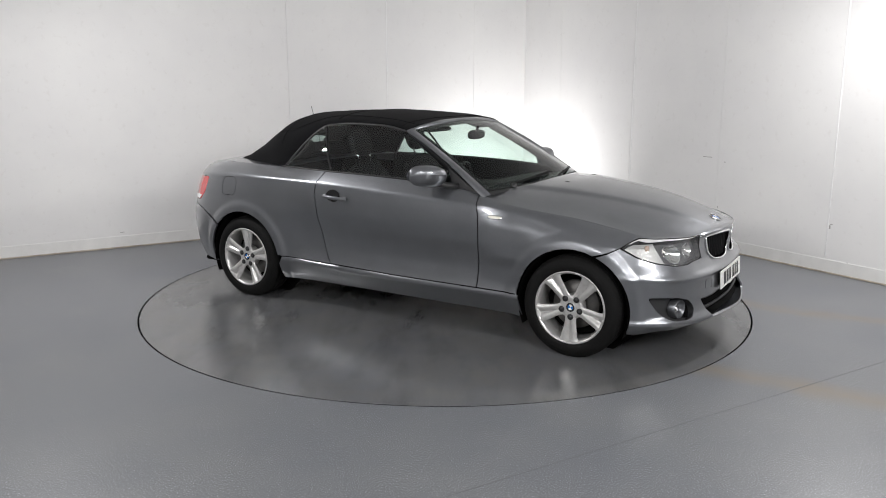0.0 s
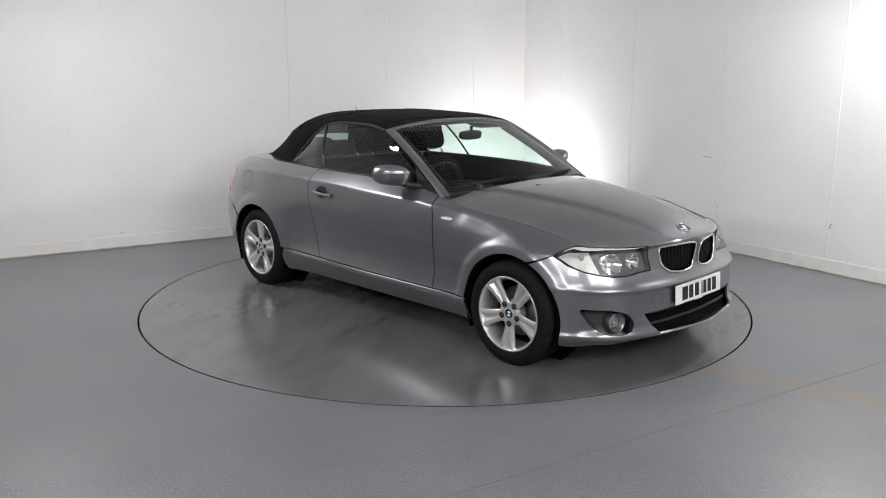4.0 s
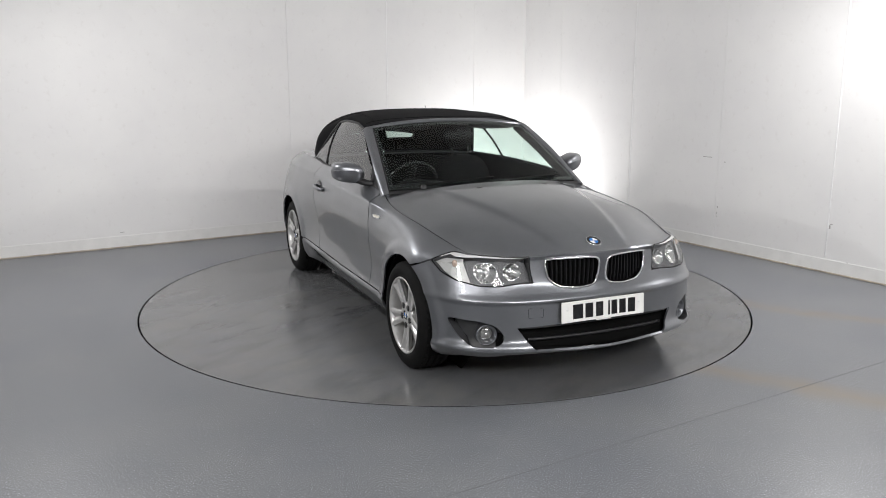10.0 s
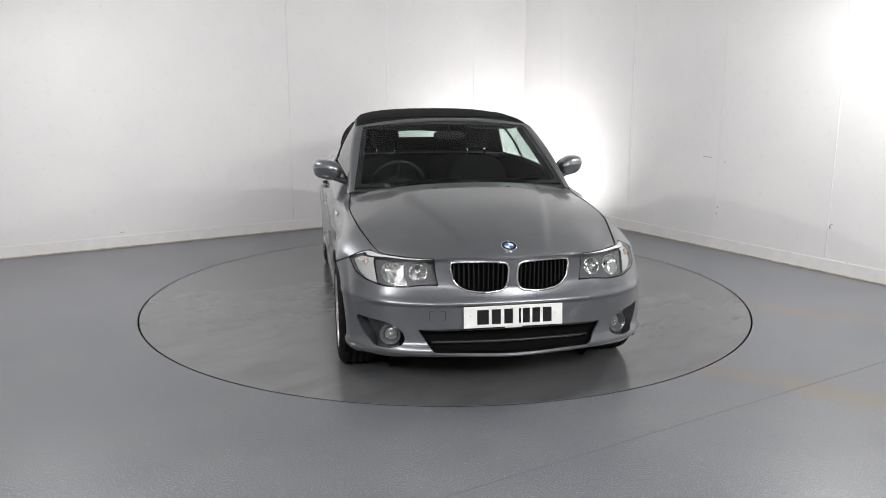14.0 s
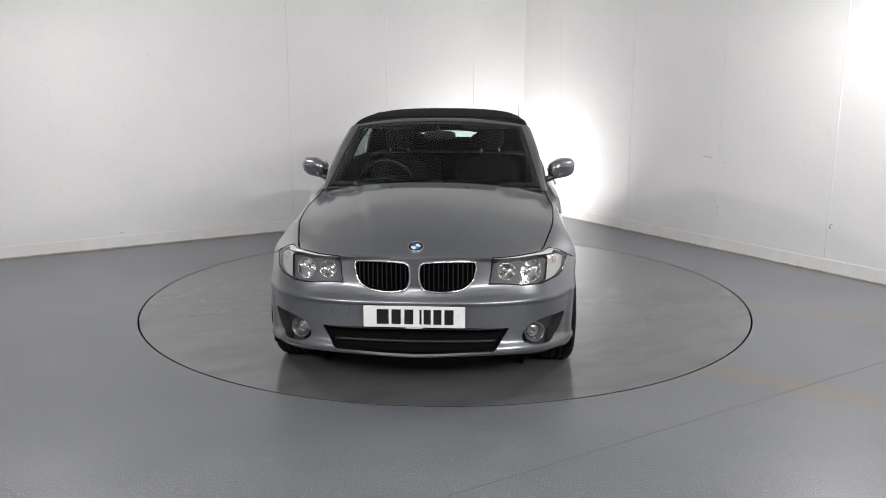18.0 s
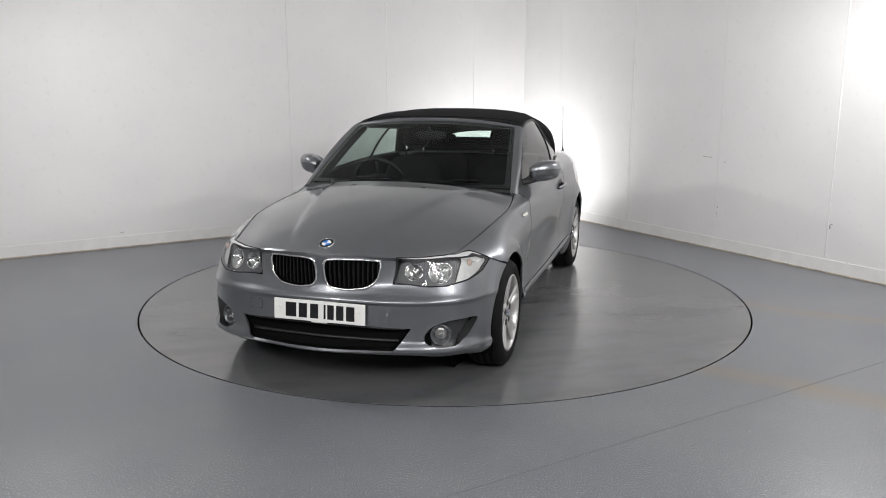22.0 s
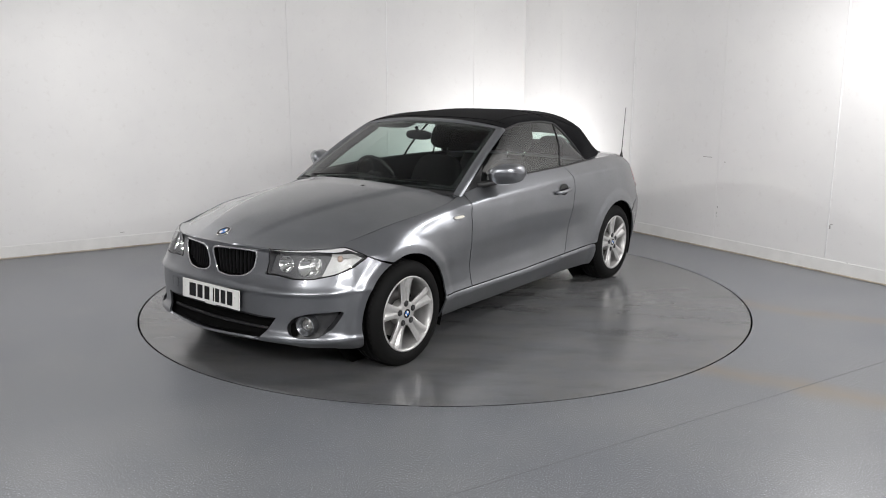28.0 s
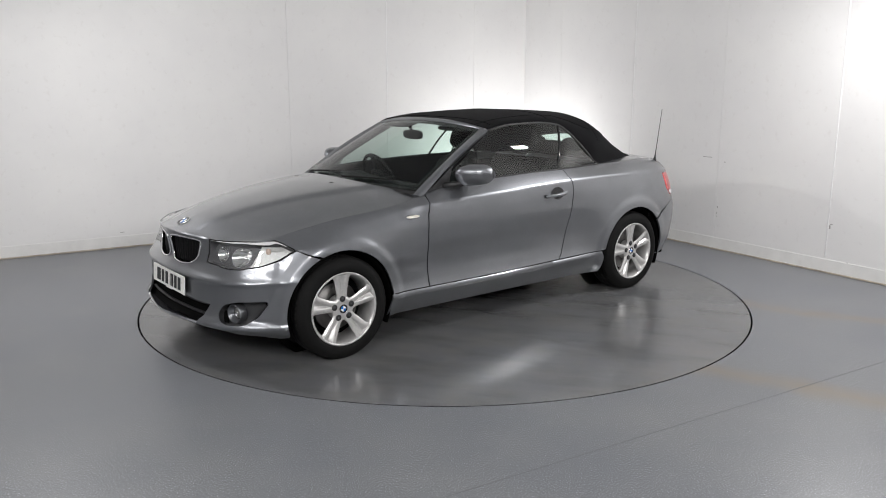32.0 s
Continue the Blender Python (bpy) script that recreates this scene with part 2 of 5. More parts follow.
def lathe_bm(profile, n=48, axis="y"):
    """Turns (radius, along) pairs about an axis."""
    def f(a, b):
        i = min(int(a * (len(profile) - 1) + 0.5), len(profile) - 1)
        r, h = profile[i]
        c, s = math.cos(2 * math.pi * b), math.sin(2 * math.pi * b)
        return Vector((r * c, h, r * s)) if axis == "y" else Vector((h, r * c, r * s)) if axis == "x" else Vector((r * c, r * s, h))
    return grid_bm(f, len(profile) - 1, n, True)


def tube_bm(points, radius, n=8, taper=1.0):
    """A round rod along points."""
    pts = [Vector(p) for p in points]
    bm = bmesh.new()
    rings = []
    for i, p in enumerate(pts):
        d = (pts[min(i + 1, len(pts) - 1)] - pts[max(i - 1, 0)]).normalized()
        side = d.cross(Vector((0, 0, 1)) if abs(d.z) < 0.9 else Vector((1, 0, 0))).normalized()
        up = side.cross(d)
        r = radius * (1 + (taper - 1) * i / max(1, len(pts) - 1))
        rings.append([bm.verts.new(p + side * r * math.cos(2 * math.pi * k / n) + up * r * math.sin(2 * math.pi * k / n)) for k in range(n)])
    for a, b in zip(rings, rings[1:]):
        for k in range(n):
            bm.faces.new((a[k], a[(k + 1) % n], b[(k + 1) % n], b[k]))
    bm.faces.new(rings[0][::-1])
    bm.faces.new(rings[-1])
    bmesh.ops.recalc_face_normals(bm, faces=bm.faces[:])
    return bm


def smooth_curve(xs, ys):
    """A smooth curve through the points that does not overshoot."""
    xs, ys = np.array(xs, float), np.array(ys, float)
    if xs[0] > xs[-1]:
        xs, ys = xs[::-1], ys[::-1]
    h, dl = np.diff(xs), np.diff(ys) / np.diff(xs)
    m = np.empty_like(ys)
    m[0], m[-1] = dl[0], dl[-1]
    for i in range(1, len(xs) - 1):
        m[i] = 0 if dl[i - 1] * dl[i] <= 0 else 2 * dl[i - 1] * dl[i] / (dl[i - 1] + dl[i])

    def f(x):
        x = min(max(x, xs[0]), xs[-1])
        i = min(int(np.searchsorted(xs, x, side="right")) - 1, len(h) - 1)
        t = (x - xs[i]) / h[i]
        return float((1 + 2 * t) * (1 - t) ** 2 * ys[i] + t * (1 - t) ** 2 * h[i] * m[i] + t * t * (3 - 2 * t) * ys[i + 1] + t * t * (t - 1) * h[i] * m[i + 1])
    return f


# ---------------------------------------------------------------- the room
LEN_L, LEN_R = 9.0, 11.6
DISC_R, HOLE_R = 2.246, 2.258


def build_room():
    def wall(name, place, length, joints, strips, label, face=WALL):
        """A clad wall: tall sheets, a proud strip over some joints, and a skirting."""
        w = tagged(part(name, box_bm(-0.15, length + 0.15, 0, 0.12, -0.02, ROOM_H), face, smooth=False), label, "wall", kind="structure")
        w.matrix_world = place
        edges = [0.0] + sorted(joints) + [length]
        for a, b in zip(edges, edges[1:]):
            part("panel", box_bm(a + 0.0008, b - 0.0008, -0.006, 0.004, 0.10, ROOM_H, 0.0012, 1), face, w, smooth=False)
        for a in strips:
            part("joint_strip", box_bm(a - 0.006, a + 0.006, -0.0095, 0.004, 0.14, ROOM_H, 0.003, 2), JOINT, w)
        part("skirting", box_bm(0, length, -0.011, 0.004, 0.012, 0.120, 0.003, 2), SKIRT, w, "white skirting", smooth=False)
        part("floor_bead", box_bm(0, length, -0.019, 0.004, 0, 0.014, 0.004, 2), BEAD, w, "dirty sealant bead along the floor", smooth=False)
        return w

    # each wall's own y axis points out of the room
    normal_l, normal_r = Vector((-ALONG_L.y, ALONG_L.x, 0)), Vector((ALONG_R.y, -ALONG_R.x, 0))
    walls = [("wall_left", room(LEN_L, 0), -ALONG_L, LEN_L, [LEN_L - 0.775 - 1.18 * k for k in range(3)], [LEN_L - 1.955]),
             ("wall_right", room(0, 0), ALONG_R, LEN_R, [0.70 + 1.18 * k for k in range(5)], [1.90, 4.245]),
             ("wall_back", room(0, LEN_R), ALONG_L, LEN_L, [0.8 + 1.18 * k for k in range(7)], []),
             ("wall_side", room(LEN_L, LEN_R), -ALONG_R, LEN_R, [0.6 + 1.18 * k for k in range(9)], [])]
    for name, o, along, length, joints, strips in walls:
        out = Vector((-along.y, along.x, 0))
        m = Matrix.Identity(4)
        m.col[0][:3], m.col[1][:3], m.col[2][:3] = along, out, (0, 0, 1)
        m.translation = o
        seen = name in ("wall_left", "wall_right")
        wall(name, m, length, joints, strips, "white clad studio wall in tall sheets with joint strips" if seen else "unseen pale grey wall added to close the studio, toned for reflections", WALL if seen else DIM)

    # small scuffs on the cladding: metres along the wall, height, width and height of the mark
    for wall_name, marks in (("wall_right", ((2.93, 0.895, 0.11, 0.006), (3.09, 0.42, 0.008, 0.02), (3.085, 0.36, 0.007, 0.02), (3.09, 0.33, 0.006, 0.01), (4.262, 0.40, 0.014, 0.030), (4.275, 0.425, 0.022, 0.008), (3.14, 0.86, 0.010, 0.012), (4.45, 0.115, 0.012, 0.02))),
                             ("wall_left", ((LEN_L - 4.92, 0.155, 0.035, 0.006),))):
        w = bpy.data.objects[wall_name]
        for x, z, dx, dz in marks:
            part("scuff", box_bm(x - dx / 2, x + dx / 2, -0.0068, -0.0055, z - dz / 2, z + dz / 2, 0.0004, 1), SMUDGE, w, "small dark scuff", smooth=False)

    # floor with a round hole for the turntable
    bm = bmesh.new()
    inner, outer, low = [], [], []
    n = 192
    for i in range(n):
        c, s = math.cos(2 * math.pi * i / n), math.sin(2 * math.pi * i / n)
        inner.append(bm.verts.new((HOLE_R * c, HOLE_R * s, 0)))
        low.append(bm.verts.new((HOLE_R * c, HOLE_R * s, -0.12)))
        d = Vector((c, s, 0))
        best = 99.0
        for p, nrm in ((room(0, 0), normal_l), (room(0, 0), normal_r), (room(LEN_L, LEN_R), -normal_l), (room(LEN_L, LEN_R), -normal_r)):
            k = d.dot(nrm)
            if k < -1e-6:
                best = min(best, p.dot(nrm) / k)
        outer.append(bm.verts.new(d * (best + 0.1)))
    for i in range(n):
        j = (i + 1) % n
        bm.faces.new((inner[i], outer[i], outer[j], inner[j]))
        bm.faces.new((inner[i], inner[j], low[j], low[i]))
    tagged(part("floor", bm, FLOOR, smooth=False), "speckled grey vinyl floor with brown tyre trails", "floor", kind="structure")
    # the pit's near-black colour puts shade into the ring gap
    pit = lathe_bm([(0.001, -0.12), (HOLE_R + 0.02, -0.12), (HOLE_R + 0.02, -0.01)], 96, "z")
    tagged(part("pit", pit, PIT), "dark shallow pit under the turntable", "pit", kind="structure")
    # welded seam across the vinyl
    seam = thing("floor_seam", "thin dark welded seam across the grey floor", "floor seam", kind="structure")
    p0, p1 = Vector((-0.9, -3.70, 0)), Vector((3.75, -0.88, 0))
    d = (p1 - p0).normalized()
    m = Matrix.Translation(p0) @ d.to_track_quat("X", "Z").to_matrix().to_4x4()
    part("weld", moved(box_bm(0, (p1 - p0).length, -0.0025, 0.0025, 0.0003, 0.0012), m), worn_material("seam_grey", (0.155, 0.159, 0.169), 0.5), seam, smooth=False)
    c = [room(-0.15, -0.15), room(LEN_L + 0.15, -0.15), room(LEN_L + 0.15, LEN_R + 0.15), room(-0.15, LEN_R + 0.15)]
    bm = bmesh.new()
    lo = [bm.verts.new(v + Vector((0, 0, ROOM_H))) for v in c]
    hi = [bm.verts.new(v + Vector((0, 0, ROOM_H + 0.12))) for v in c]
    bm.faces.new(lo[::-1])
    bm.faces.new(hi)
    for i in range(4):
        bm.faces.new((lo[i], lo[(i + 1) % 4], hi[(i + 1) % 4], hi[i]))
    bmesh.ops.recalc_face_normals(bm, faces=bm.faces[:])
    tagged(part("ceiling", bm, CEIL, smooth=False), "plain white studio ceiling", "ceiling", kind="structure")


def build_turntable():
    t = thing("turntable", "round grey vinyl turntable set flush in the floor", "turntable")
    prof = [(0.001, 0), (0.6, 0), (1.2, 0), (1.8, 0), (DISC_R - 0.0015, 0), (DISC_R, -0.0015), (DISC_R, -0.06)]
    part("disc", lathe_bm(prof, 192, "z"), TABLE, t, smooth=False)
    # band round the disc: the gap's shade is in its near-black colour
    part("edge_band", lathe_bm([(DISC_R + 0.0005, -0.0015), (DISC_R + 0.002, -0.003), (DISC_R + 0.002, -0.05)], 192, "z"), SHADE_LINER, t, "near-black band painted as the shade in the gap")
    return t


# ---------------------------------------------------------------- the car's skin
# Car axes: x ahead from the middle of the wheelbase, y to its left, z up from the ground.
AXLE, HUB_Z, ARCH_R = 1.33, 0.303, 0.353
PLAN_X = [2.060, 2.045, 2.010, 1.955, 1.865, 1.745, 1.580, 1.330, 1.000, 0.600, 0.0, -0.600, -1.000, -1.330, -1.600, -1.850, -2.030, -2.140, -2.190, -2.205]
PLAN_Y = [0.0, 0.200, 0.420, 0.580, 0.710, 0.798, 0.846, 0.862, 0.868, 0.872, 0.872, 0.872, 0.874, 0.878, 0.862, 0.810, 0.700, 0.520, 0.270, 0.0]


def dense_outline():
    """The half outline at bumper height, front centre to rear centre, with its arc length and normals."""
    pts = [Vector((x, y)) for x, y in zip(PLAN_X, PLAN_Y)]
    ext = [Vector((pts[1].x, -pts[1].y))] + pts + [Vector((pts[-2].x, -pts[-2].y))]
    out = []
    for i in range(1, len(ext) - 2):
        p0, p1, p2, p3 = ext[i - 1:i + 3]
        t0 = 0.0
        t1 = t0 + (p1 - p0).length ** 0.5
        t2 = t1 + (p2 - p1).length ** 0.5
        t3 = t2 + (p3 - p2).length ** 0.5
        for k in range(40):
            t = t1 + (t2 - t1) * k / 40
            a1 = p0 * ((t1 - t) / (t1 - t0)) + p1 * ((t - t0) / (t1 - t0))
            a2 = p1 * ((t2 - t) / (t2 - t1)) + p2 * ((t - t1) / (t2 - t1))
            a3 = p2 * ((t3 - t) / (t3 - t2)) + p3 * ((t - t2) / (t3 - t2))
            b1 = a1 * ((t2 - t) / (t2 - t0)) + a2 * ((t - t0) / (t2 - t0))
            b2 = a2 * ((t3 - t) / (t3 - t1)) + a3 * ((t - t1) / (t3 - t1))
            out.append(b1 * ((t2 - t) / (t2 - t1)) + b2 * ((t - t1) / (t2 - t1)))
    out.append(pts[-1])
    arr = np.array([(p.x, p.y) for p in out])
    s = np.concatenate([[0], np.cumsum(np.hypot(*np.diff(arr, axis=0).T))])
    d = np.gradient(arr, axis=0)
    d /= np.hypot(d[:, 0], d[:, 1])[:, None]
    nrm = np.stack([-d[:, 1], d[:, 0]], 1)
    nrm = nrm * np.where((nrm * np.stack([arr[:, 0] * 0.2, arr[:, 1] + 0.001], 1)).sum(1) < 0, -1, 1)[:, None]
    nrm[0], nrm[-1] = (1, 0), (-1, 0)
    return arr, s, nrm


OUT, ARC, NRM = dense_outline()
S_END = float(ARC[-1])


def s_of_x(x):
    return float(np.interp(-x, -OUT[:, 0], ARC))


# how far the skin stands off the outline at each height, station by station
STATIONS = [
    (2.060, [0.185, 0.215, 0.236, 0.252, 0.268, 0.300, 0.370, 0.488, 0.500, 0.540, 0.590, 0.720], [-0.12, -0.03, 0.040, 0.057, 0.055, 0.00, -0.025, -0.025, -0.004, -0.028, -0.046, -0.028]),
    (2.010, [0.185, 0.215, 0.236, 0.252, 0.268, 0.300, 0.370, 0.488, 0.500, 0.540, 0.590, 0.720], [-0.11, -0.03, 0.022, 0.036, 0.034, 0.012, 0.000, -0.006, 0.006, -0.030, -0.062, -0.085]),
    (1.880, [0.180, 0.205, 0.232, 0.247, 0.262, 0.300, 0.390, 0.486, 0.502, 0.540, 0.590, 0.720], [-0.09, -0.02, 0.016, 0.028, 0.026, 0.004, 0.006, 0.003, 0.014, -0.006, -0.028, -0.085]),
    (1.700, [0.178, 0.205, 0.236, 0.252, 0.275, 0.300, 0.390, 0.488, 0.506, 0.540, 0.590, 0.720], [-0.04, -0.008, 0.008, 0.012, 0.003, 0.002, 0.004, 0.003, 0.008, -0.001, -0.014, -0.060]),
    (1.450, [0.180, 0.300, 0.500, 0.640, 0.700, 0.780], [-0.02, 0.0, 0.004, 0.002, -0.012, -0.050]),
    (1.150, [0.180, 0.300, 0.500, 0.640, 0.720, 0.800], [-0.02, 0.0, 0.0, -0.004, -0.022, -0.062]),
    (0.920, [0.180, 0.200, 0.260, 0.311, 0.321, 0.331, 0.400, 0.480, 0.560, 0.720, 0.850], [-0.088, -0.072, -0.036, -0.007, -0.002, -0.012, -0.026, -0.026, -0.015, -0.022, -0.075]),
    (0.650, [0.180, 0.200, 0.260, 0.310, 0.320, 0.330, 0.400, 0.470, 0.550, 0.640, 0.730, 0.820, 0.866], [-0.095, -0.080, -0.042, -0.008, -0.002, -0.014, -0.031, -0.037, -0.030, -0.018, -0.018, -0.026, -0.038]),
    (0.000, [0.180, 0.200, 0.260, 0.310, 0.320, 0.330, 0.400, 0.470, 0.550, 0.640, 0.720, 0.800, 0.850, 0.890], [-0.095, -0.080, -0.040, -0.004, 0.003, -0.012, -0.032, -0.041, -0.037, -0.023, -0.015, -0.017, -0.023, -0.030]),
    (-0.650, [0.180, 0.200, 0.270, 0.325, 0.335, 0.345, 0.430, 0.520, 0.620, 0.720, 0.800, 0.870, 0.916], [-0.092, -0.076, -0.036, 0.000, 0.007, -0.010, -0.031, -0.036, -0.027, -0.014, -0.013, -0.020, -0.028]),
    (-1.050, [0.180, 0.250, 0.400, 0.540, 0.660, 0.800, 0.930], [-0.060, -0.025, -0.006, -0.002, -0.003, -0.014, -0.036]),
    (-1.550, [0.180, 0.300, 0.400, 0.540, 0.640, 0.780, 0.920], [-0.04, -0.01, 0.0, 0.002, -0.002, -0.026, -0.062]),
    (-1.900, [0.200, 0.250, 0.350, 0.550, 0.600, 0.660, 0.780, 0.900], [-0.07, -0.05, -0.015, 0.008, 0.008, -0.006, -0.030, -0.075]),
    (-2.205, [0.200, 0.250, 0.350, 0.550, 0.600, 0.660, 0.780, 0.900], [-0.07, -0.04, -0.004, 0.004, 0.000, -0.03, -0.045, -0.080]),
]
STATION_S = [s_of_x(st[0]) for st in STATIONS]
STATION_F = [smooth_curve(st[1], st[2]) for st in STATIONS]

# the shoulder, from which the skin turns in, and the top edge at bonnet, window line and boot
SHOULDER = smooth_curve([s_of_x(x) for x in (2.06, 1.93, 1.77, 1.62, 1.33, 1.0, 0.72, 0, -0.6, -1.2, -1.7, -2.05, -2.205)],
                        [0.715, 0.700, 0.694, 0.684, 0.724, 0.800, 0.862, 0.888, 0.914, 0.925, 0.912, 0.890, 0.880])
TOP_X = [2.060, 2.045, 2.010, 1.955, 1.880, 1.800, 1.720, 1.580, 1.330, 1.000, 0.800, 0.700, 0.460, 0.0, -0.530, -1.016, -1.330, -1.600, -1.850, -2.030, -2.140, -2.190, -2.205]
TOP_S = [s_of_x(x) for x in TOP_X]
TOP = [smooth_curve(TOP_S, v) for v in (
    [2.032, 2.012, 1.945, 1.890, 1.825, 1.775, 1.710, 1.565, 1.330, 1.000, 0.800, 0.690, 0.460, 0.0, -0.530, -1.016, -1.330, -1.590, -1.815, -1.960, -2.045, -2.080, -2.090],
    [0.0, 0.190, 0.390, 0.500, 0.590, 0.648, 0.670, 0.703, 0.746, 0.765, 0.750, 0.738, 0.752, 0.770, 0.778, 0.728, 0.715, 0.675, 0.610, 0.520, 0.390, 0.200, 0.0],
    [0.742, 0.738, 0.727, 0.726, 0.729, 0.732, 0.740, 0.770, 0.818, 0.854, 0.880, 0.908, 0.950, 0.980, 0.992, 0.998, 1.004, 1.004, 0.994, 0.976, 0.960, 0.950, 0.948])]
STRIP = 0.12
BULGE = smooth_curve([s_of_x(x) for x in (2.06, 1.8, 1.62, 1.33, 1.0, 0.72, 0.3, -0.6, -1.2, -1.8, -2.2)], [0.004, 0.008, 0.014, 0.023, 0.015, 0.005, 0.003, 0.003, 0.008, 0.026, 0.034])


def top_edge(s):
    return Vector((TOP[0](s), TOP[1](s), TOP[2](s)))


def side_point(s, z):
    i = min(max(int(np.searchsorted(STATION_S, s, side="right")) - 1, 0), len(STATION_S) - 2)
    t = min(max((s - STATION_S[i]) / (STATION_S[i + 1] - STATION_S[i]), 0), 1)
    t = t * t * (3 - 2 * t)
    o = STATION_F[i](z) * (1 - t) + STATION_F[i + 1](z) * t
    x, y = np.interp(s, ARC, OUT[:, 0]), np.interp(s, ARC, OUT[:, 1])
    for cx in (AXLE, -AXLE):
        # each wheel arch is flared: the skin steps out towards its rim
        k = min(max((0.450 - math.hypot(x - cx, z - HUB_Z)) / 0.060, 0), 1)
        o += 0.013 * k * k * (3 - 2 * k)
    nx, ny = np.interp(s, ARC, NRM[:, 0]), np.interp(s, ARC, NRM[:, 1])
    return Vector((x + nx * o, max(0.0, y + ny * o), z))


def skin(s, w):
    """The outer skin: height w up to the shoulder, then the rounded strip to the top edge over STRIP more."""
    s = min(max(s, 0.0), S_END)
    sh = SHOULDER(s)
    if w <= sh:
        return side_point(s, w)
    t = min((w - sh) / STRIP, 1.0)
    a, c = side_point(s, sh), top_edge(s)
    nx, ny = np.interp(s, ARC, NRM[:, 0]), np.interp(s, ARC, NRM[:, 1])
    b = (a + c) / 2 + Vector((nx * 0.6, ny * 0.6, 0.8)) * BULGE(s)
    return a * (1 - t) ** 2 + b * (2 * t * (1 - t)) + c * t * t


def inside(poly, p):
    hit, n = False, len(poly)
    for i in range(n):
        (x0, y0), (x1, y1) = poly[i], poly[(i + 1) % n]
        if (y0 > p[1]) != (y1 > p[1]) and p[0] < (x1 - x0) * (p[1] - y0) / (y1 - y0) + x0:
            hit = not hit
    return hit


def nearest_on(poly, p):
    a = np.array(poly)
    b = np.roll(a, -1, axis=0)
    d = b - a
    t = np.clip(((np.array(p) - a) * d).sum(1) / np.maximum((d * d).sum(1), 1e-12), 0, 1)
    q = a + d * t[:, None]
    e = ((q - p) ** 2).sum(1)
    i = int(e.argmin())
    return q[i], float(e[i]) ** 0.5


def inset(poly, g):
    """The polygon drawn in by g (out for a negative g)."""
    a = np.array(poly, float)
    area = 0.5 * np.sum(a[:, 0] * np.roll(a[:, 1], -1) - np.roll(a[:, 0], -1) * a[:, 1])
    e = np.roll(a, -1, axis=0) - a
    e /= np.maximum(np.hypot(e[:, 0], e[:, 1]), 1e-9)[:, None]
    nrm = np.stack([-e[:, 1], e[:, 0]], 1) * (1 if area > 0 else -1)
    m = nrm + np.roll(nrm, 1, axis=0)
    m /= np.maximum((m * m).sum(1), 0.4)[:, None] / 2
    return [tuple(p) for p in a + m * g]


def panel_bm(poly, holes=(), step=0.015, gap=0.0028, depth=0.0, surface=None):
    """A piece of the skin cut along a polygon of (s, w), with holes; depth sets it back along the normal."""
    surface = surface or skin
    poly = inset(poly, gap)
    holes = [inset(h, -gap) for h in holes]
    a = np.array(poly)
    s0, w0, s1, w1 = *a.min(0), *a.max(0)
    ns, nw = max(2, int((s1 - s0) / step + 1)), max(2, int((w1 - w0) / step + 1))
    ps = [[(s0 + (s1 - s0) * i / ns, w0 + (w1 - w0) * j / nw) for j in range(nw + 1)] for i in range(ns + 1)]
    keep = {}
    for i in range(ns):
        for j in range(nw):
            c = ((ps[i][j][0] + ps[i + 1][j + 1][0]) / 2, (ps[i][j][1] + ps[i + 1][j + 1][1]) / 2)
            if inside(poly, c) and not any(inside(h, c) for h in holes):
                keep[i, j] = True
    count = {}
    for i, j in keep:
        for k in ((i, j), (i + 1, j), (i, j + 1), (i + 1, j + 1)):
            count[k] = count.get(k, 0) + 1
    pos = {k: ps[k[0]][k[1]] for k in count}
    edge = [k for k, c in count.items() if c < 4]
    for k in edge:
        best = min((nearest_on(q, pos[k]) for q in (poly, *holes)), key=lambda r: r[1])
        if best[1] < step * 1.6:
            pos[k] = tuple(best[0])
    for q in (poly, *holes):
        for c in q:
            if edge:
                k = min(edge, key=lambda e: (pos[e][0] - c[0]) ** 2 + (pos[e][1] - c[1]) ** 2)
                if math.hypot(pos[k][0] - c[0], pos[k][1] - c[1]) < step * 0.8:
                    pos[k] = c
    bm = bmesh.new()
    vs = {}
    for k, (s, w) in pos.items():
        p = surface(s, w)
        if depth:
            e = 0.004
            n = (surface(s + e, w) - surface(s - e, w)).cross(surface(s, w + e) - surface(s, w - e))
            if n.length > 0:
                p = p + n.normalized() * depth
        vs[k] = bm.verts.new(p)
    for i, j in keep:
        f = (vs[i, j], vs[i, j + 1], vs[i + 1, j + 1], vs[i + 1, j])
        bm.faces.new(f)
    bmesh.ops.triangulate(bm, faces=[f for f in bm.faces if f.calc_area() < (step * step) * 0.25])
    return bm


def fair(bm):
    """Faces that look out of the car."""
    bmesh.ops.recalc_face_normals(bm, faces=bm.faces[:])
    c = Vector((0, 0, 0.5))
    if sum((f.calc_center_median() - c).dot(f.normal) * f.calc_area() for f in bm.faces) < 0:
        bmesh.ops.reverse_faces(bm, faces=bm.faces[:])
    return bm


def weld_halves(make):
    """A part that spans the middle: one half and its mirror image."""
    bm = joined(make(), mirrored(make()))
    bmesh.ops.remove_doubles(bm, verts=bm.verts[:], dist=0.0012)
    return fair(bm)


def X(x, w):
    return (s_of_x(x), w)


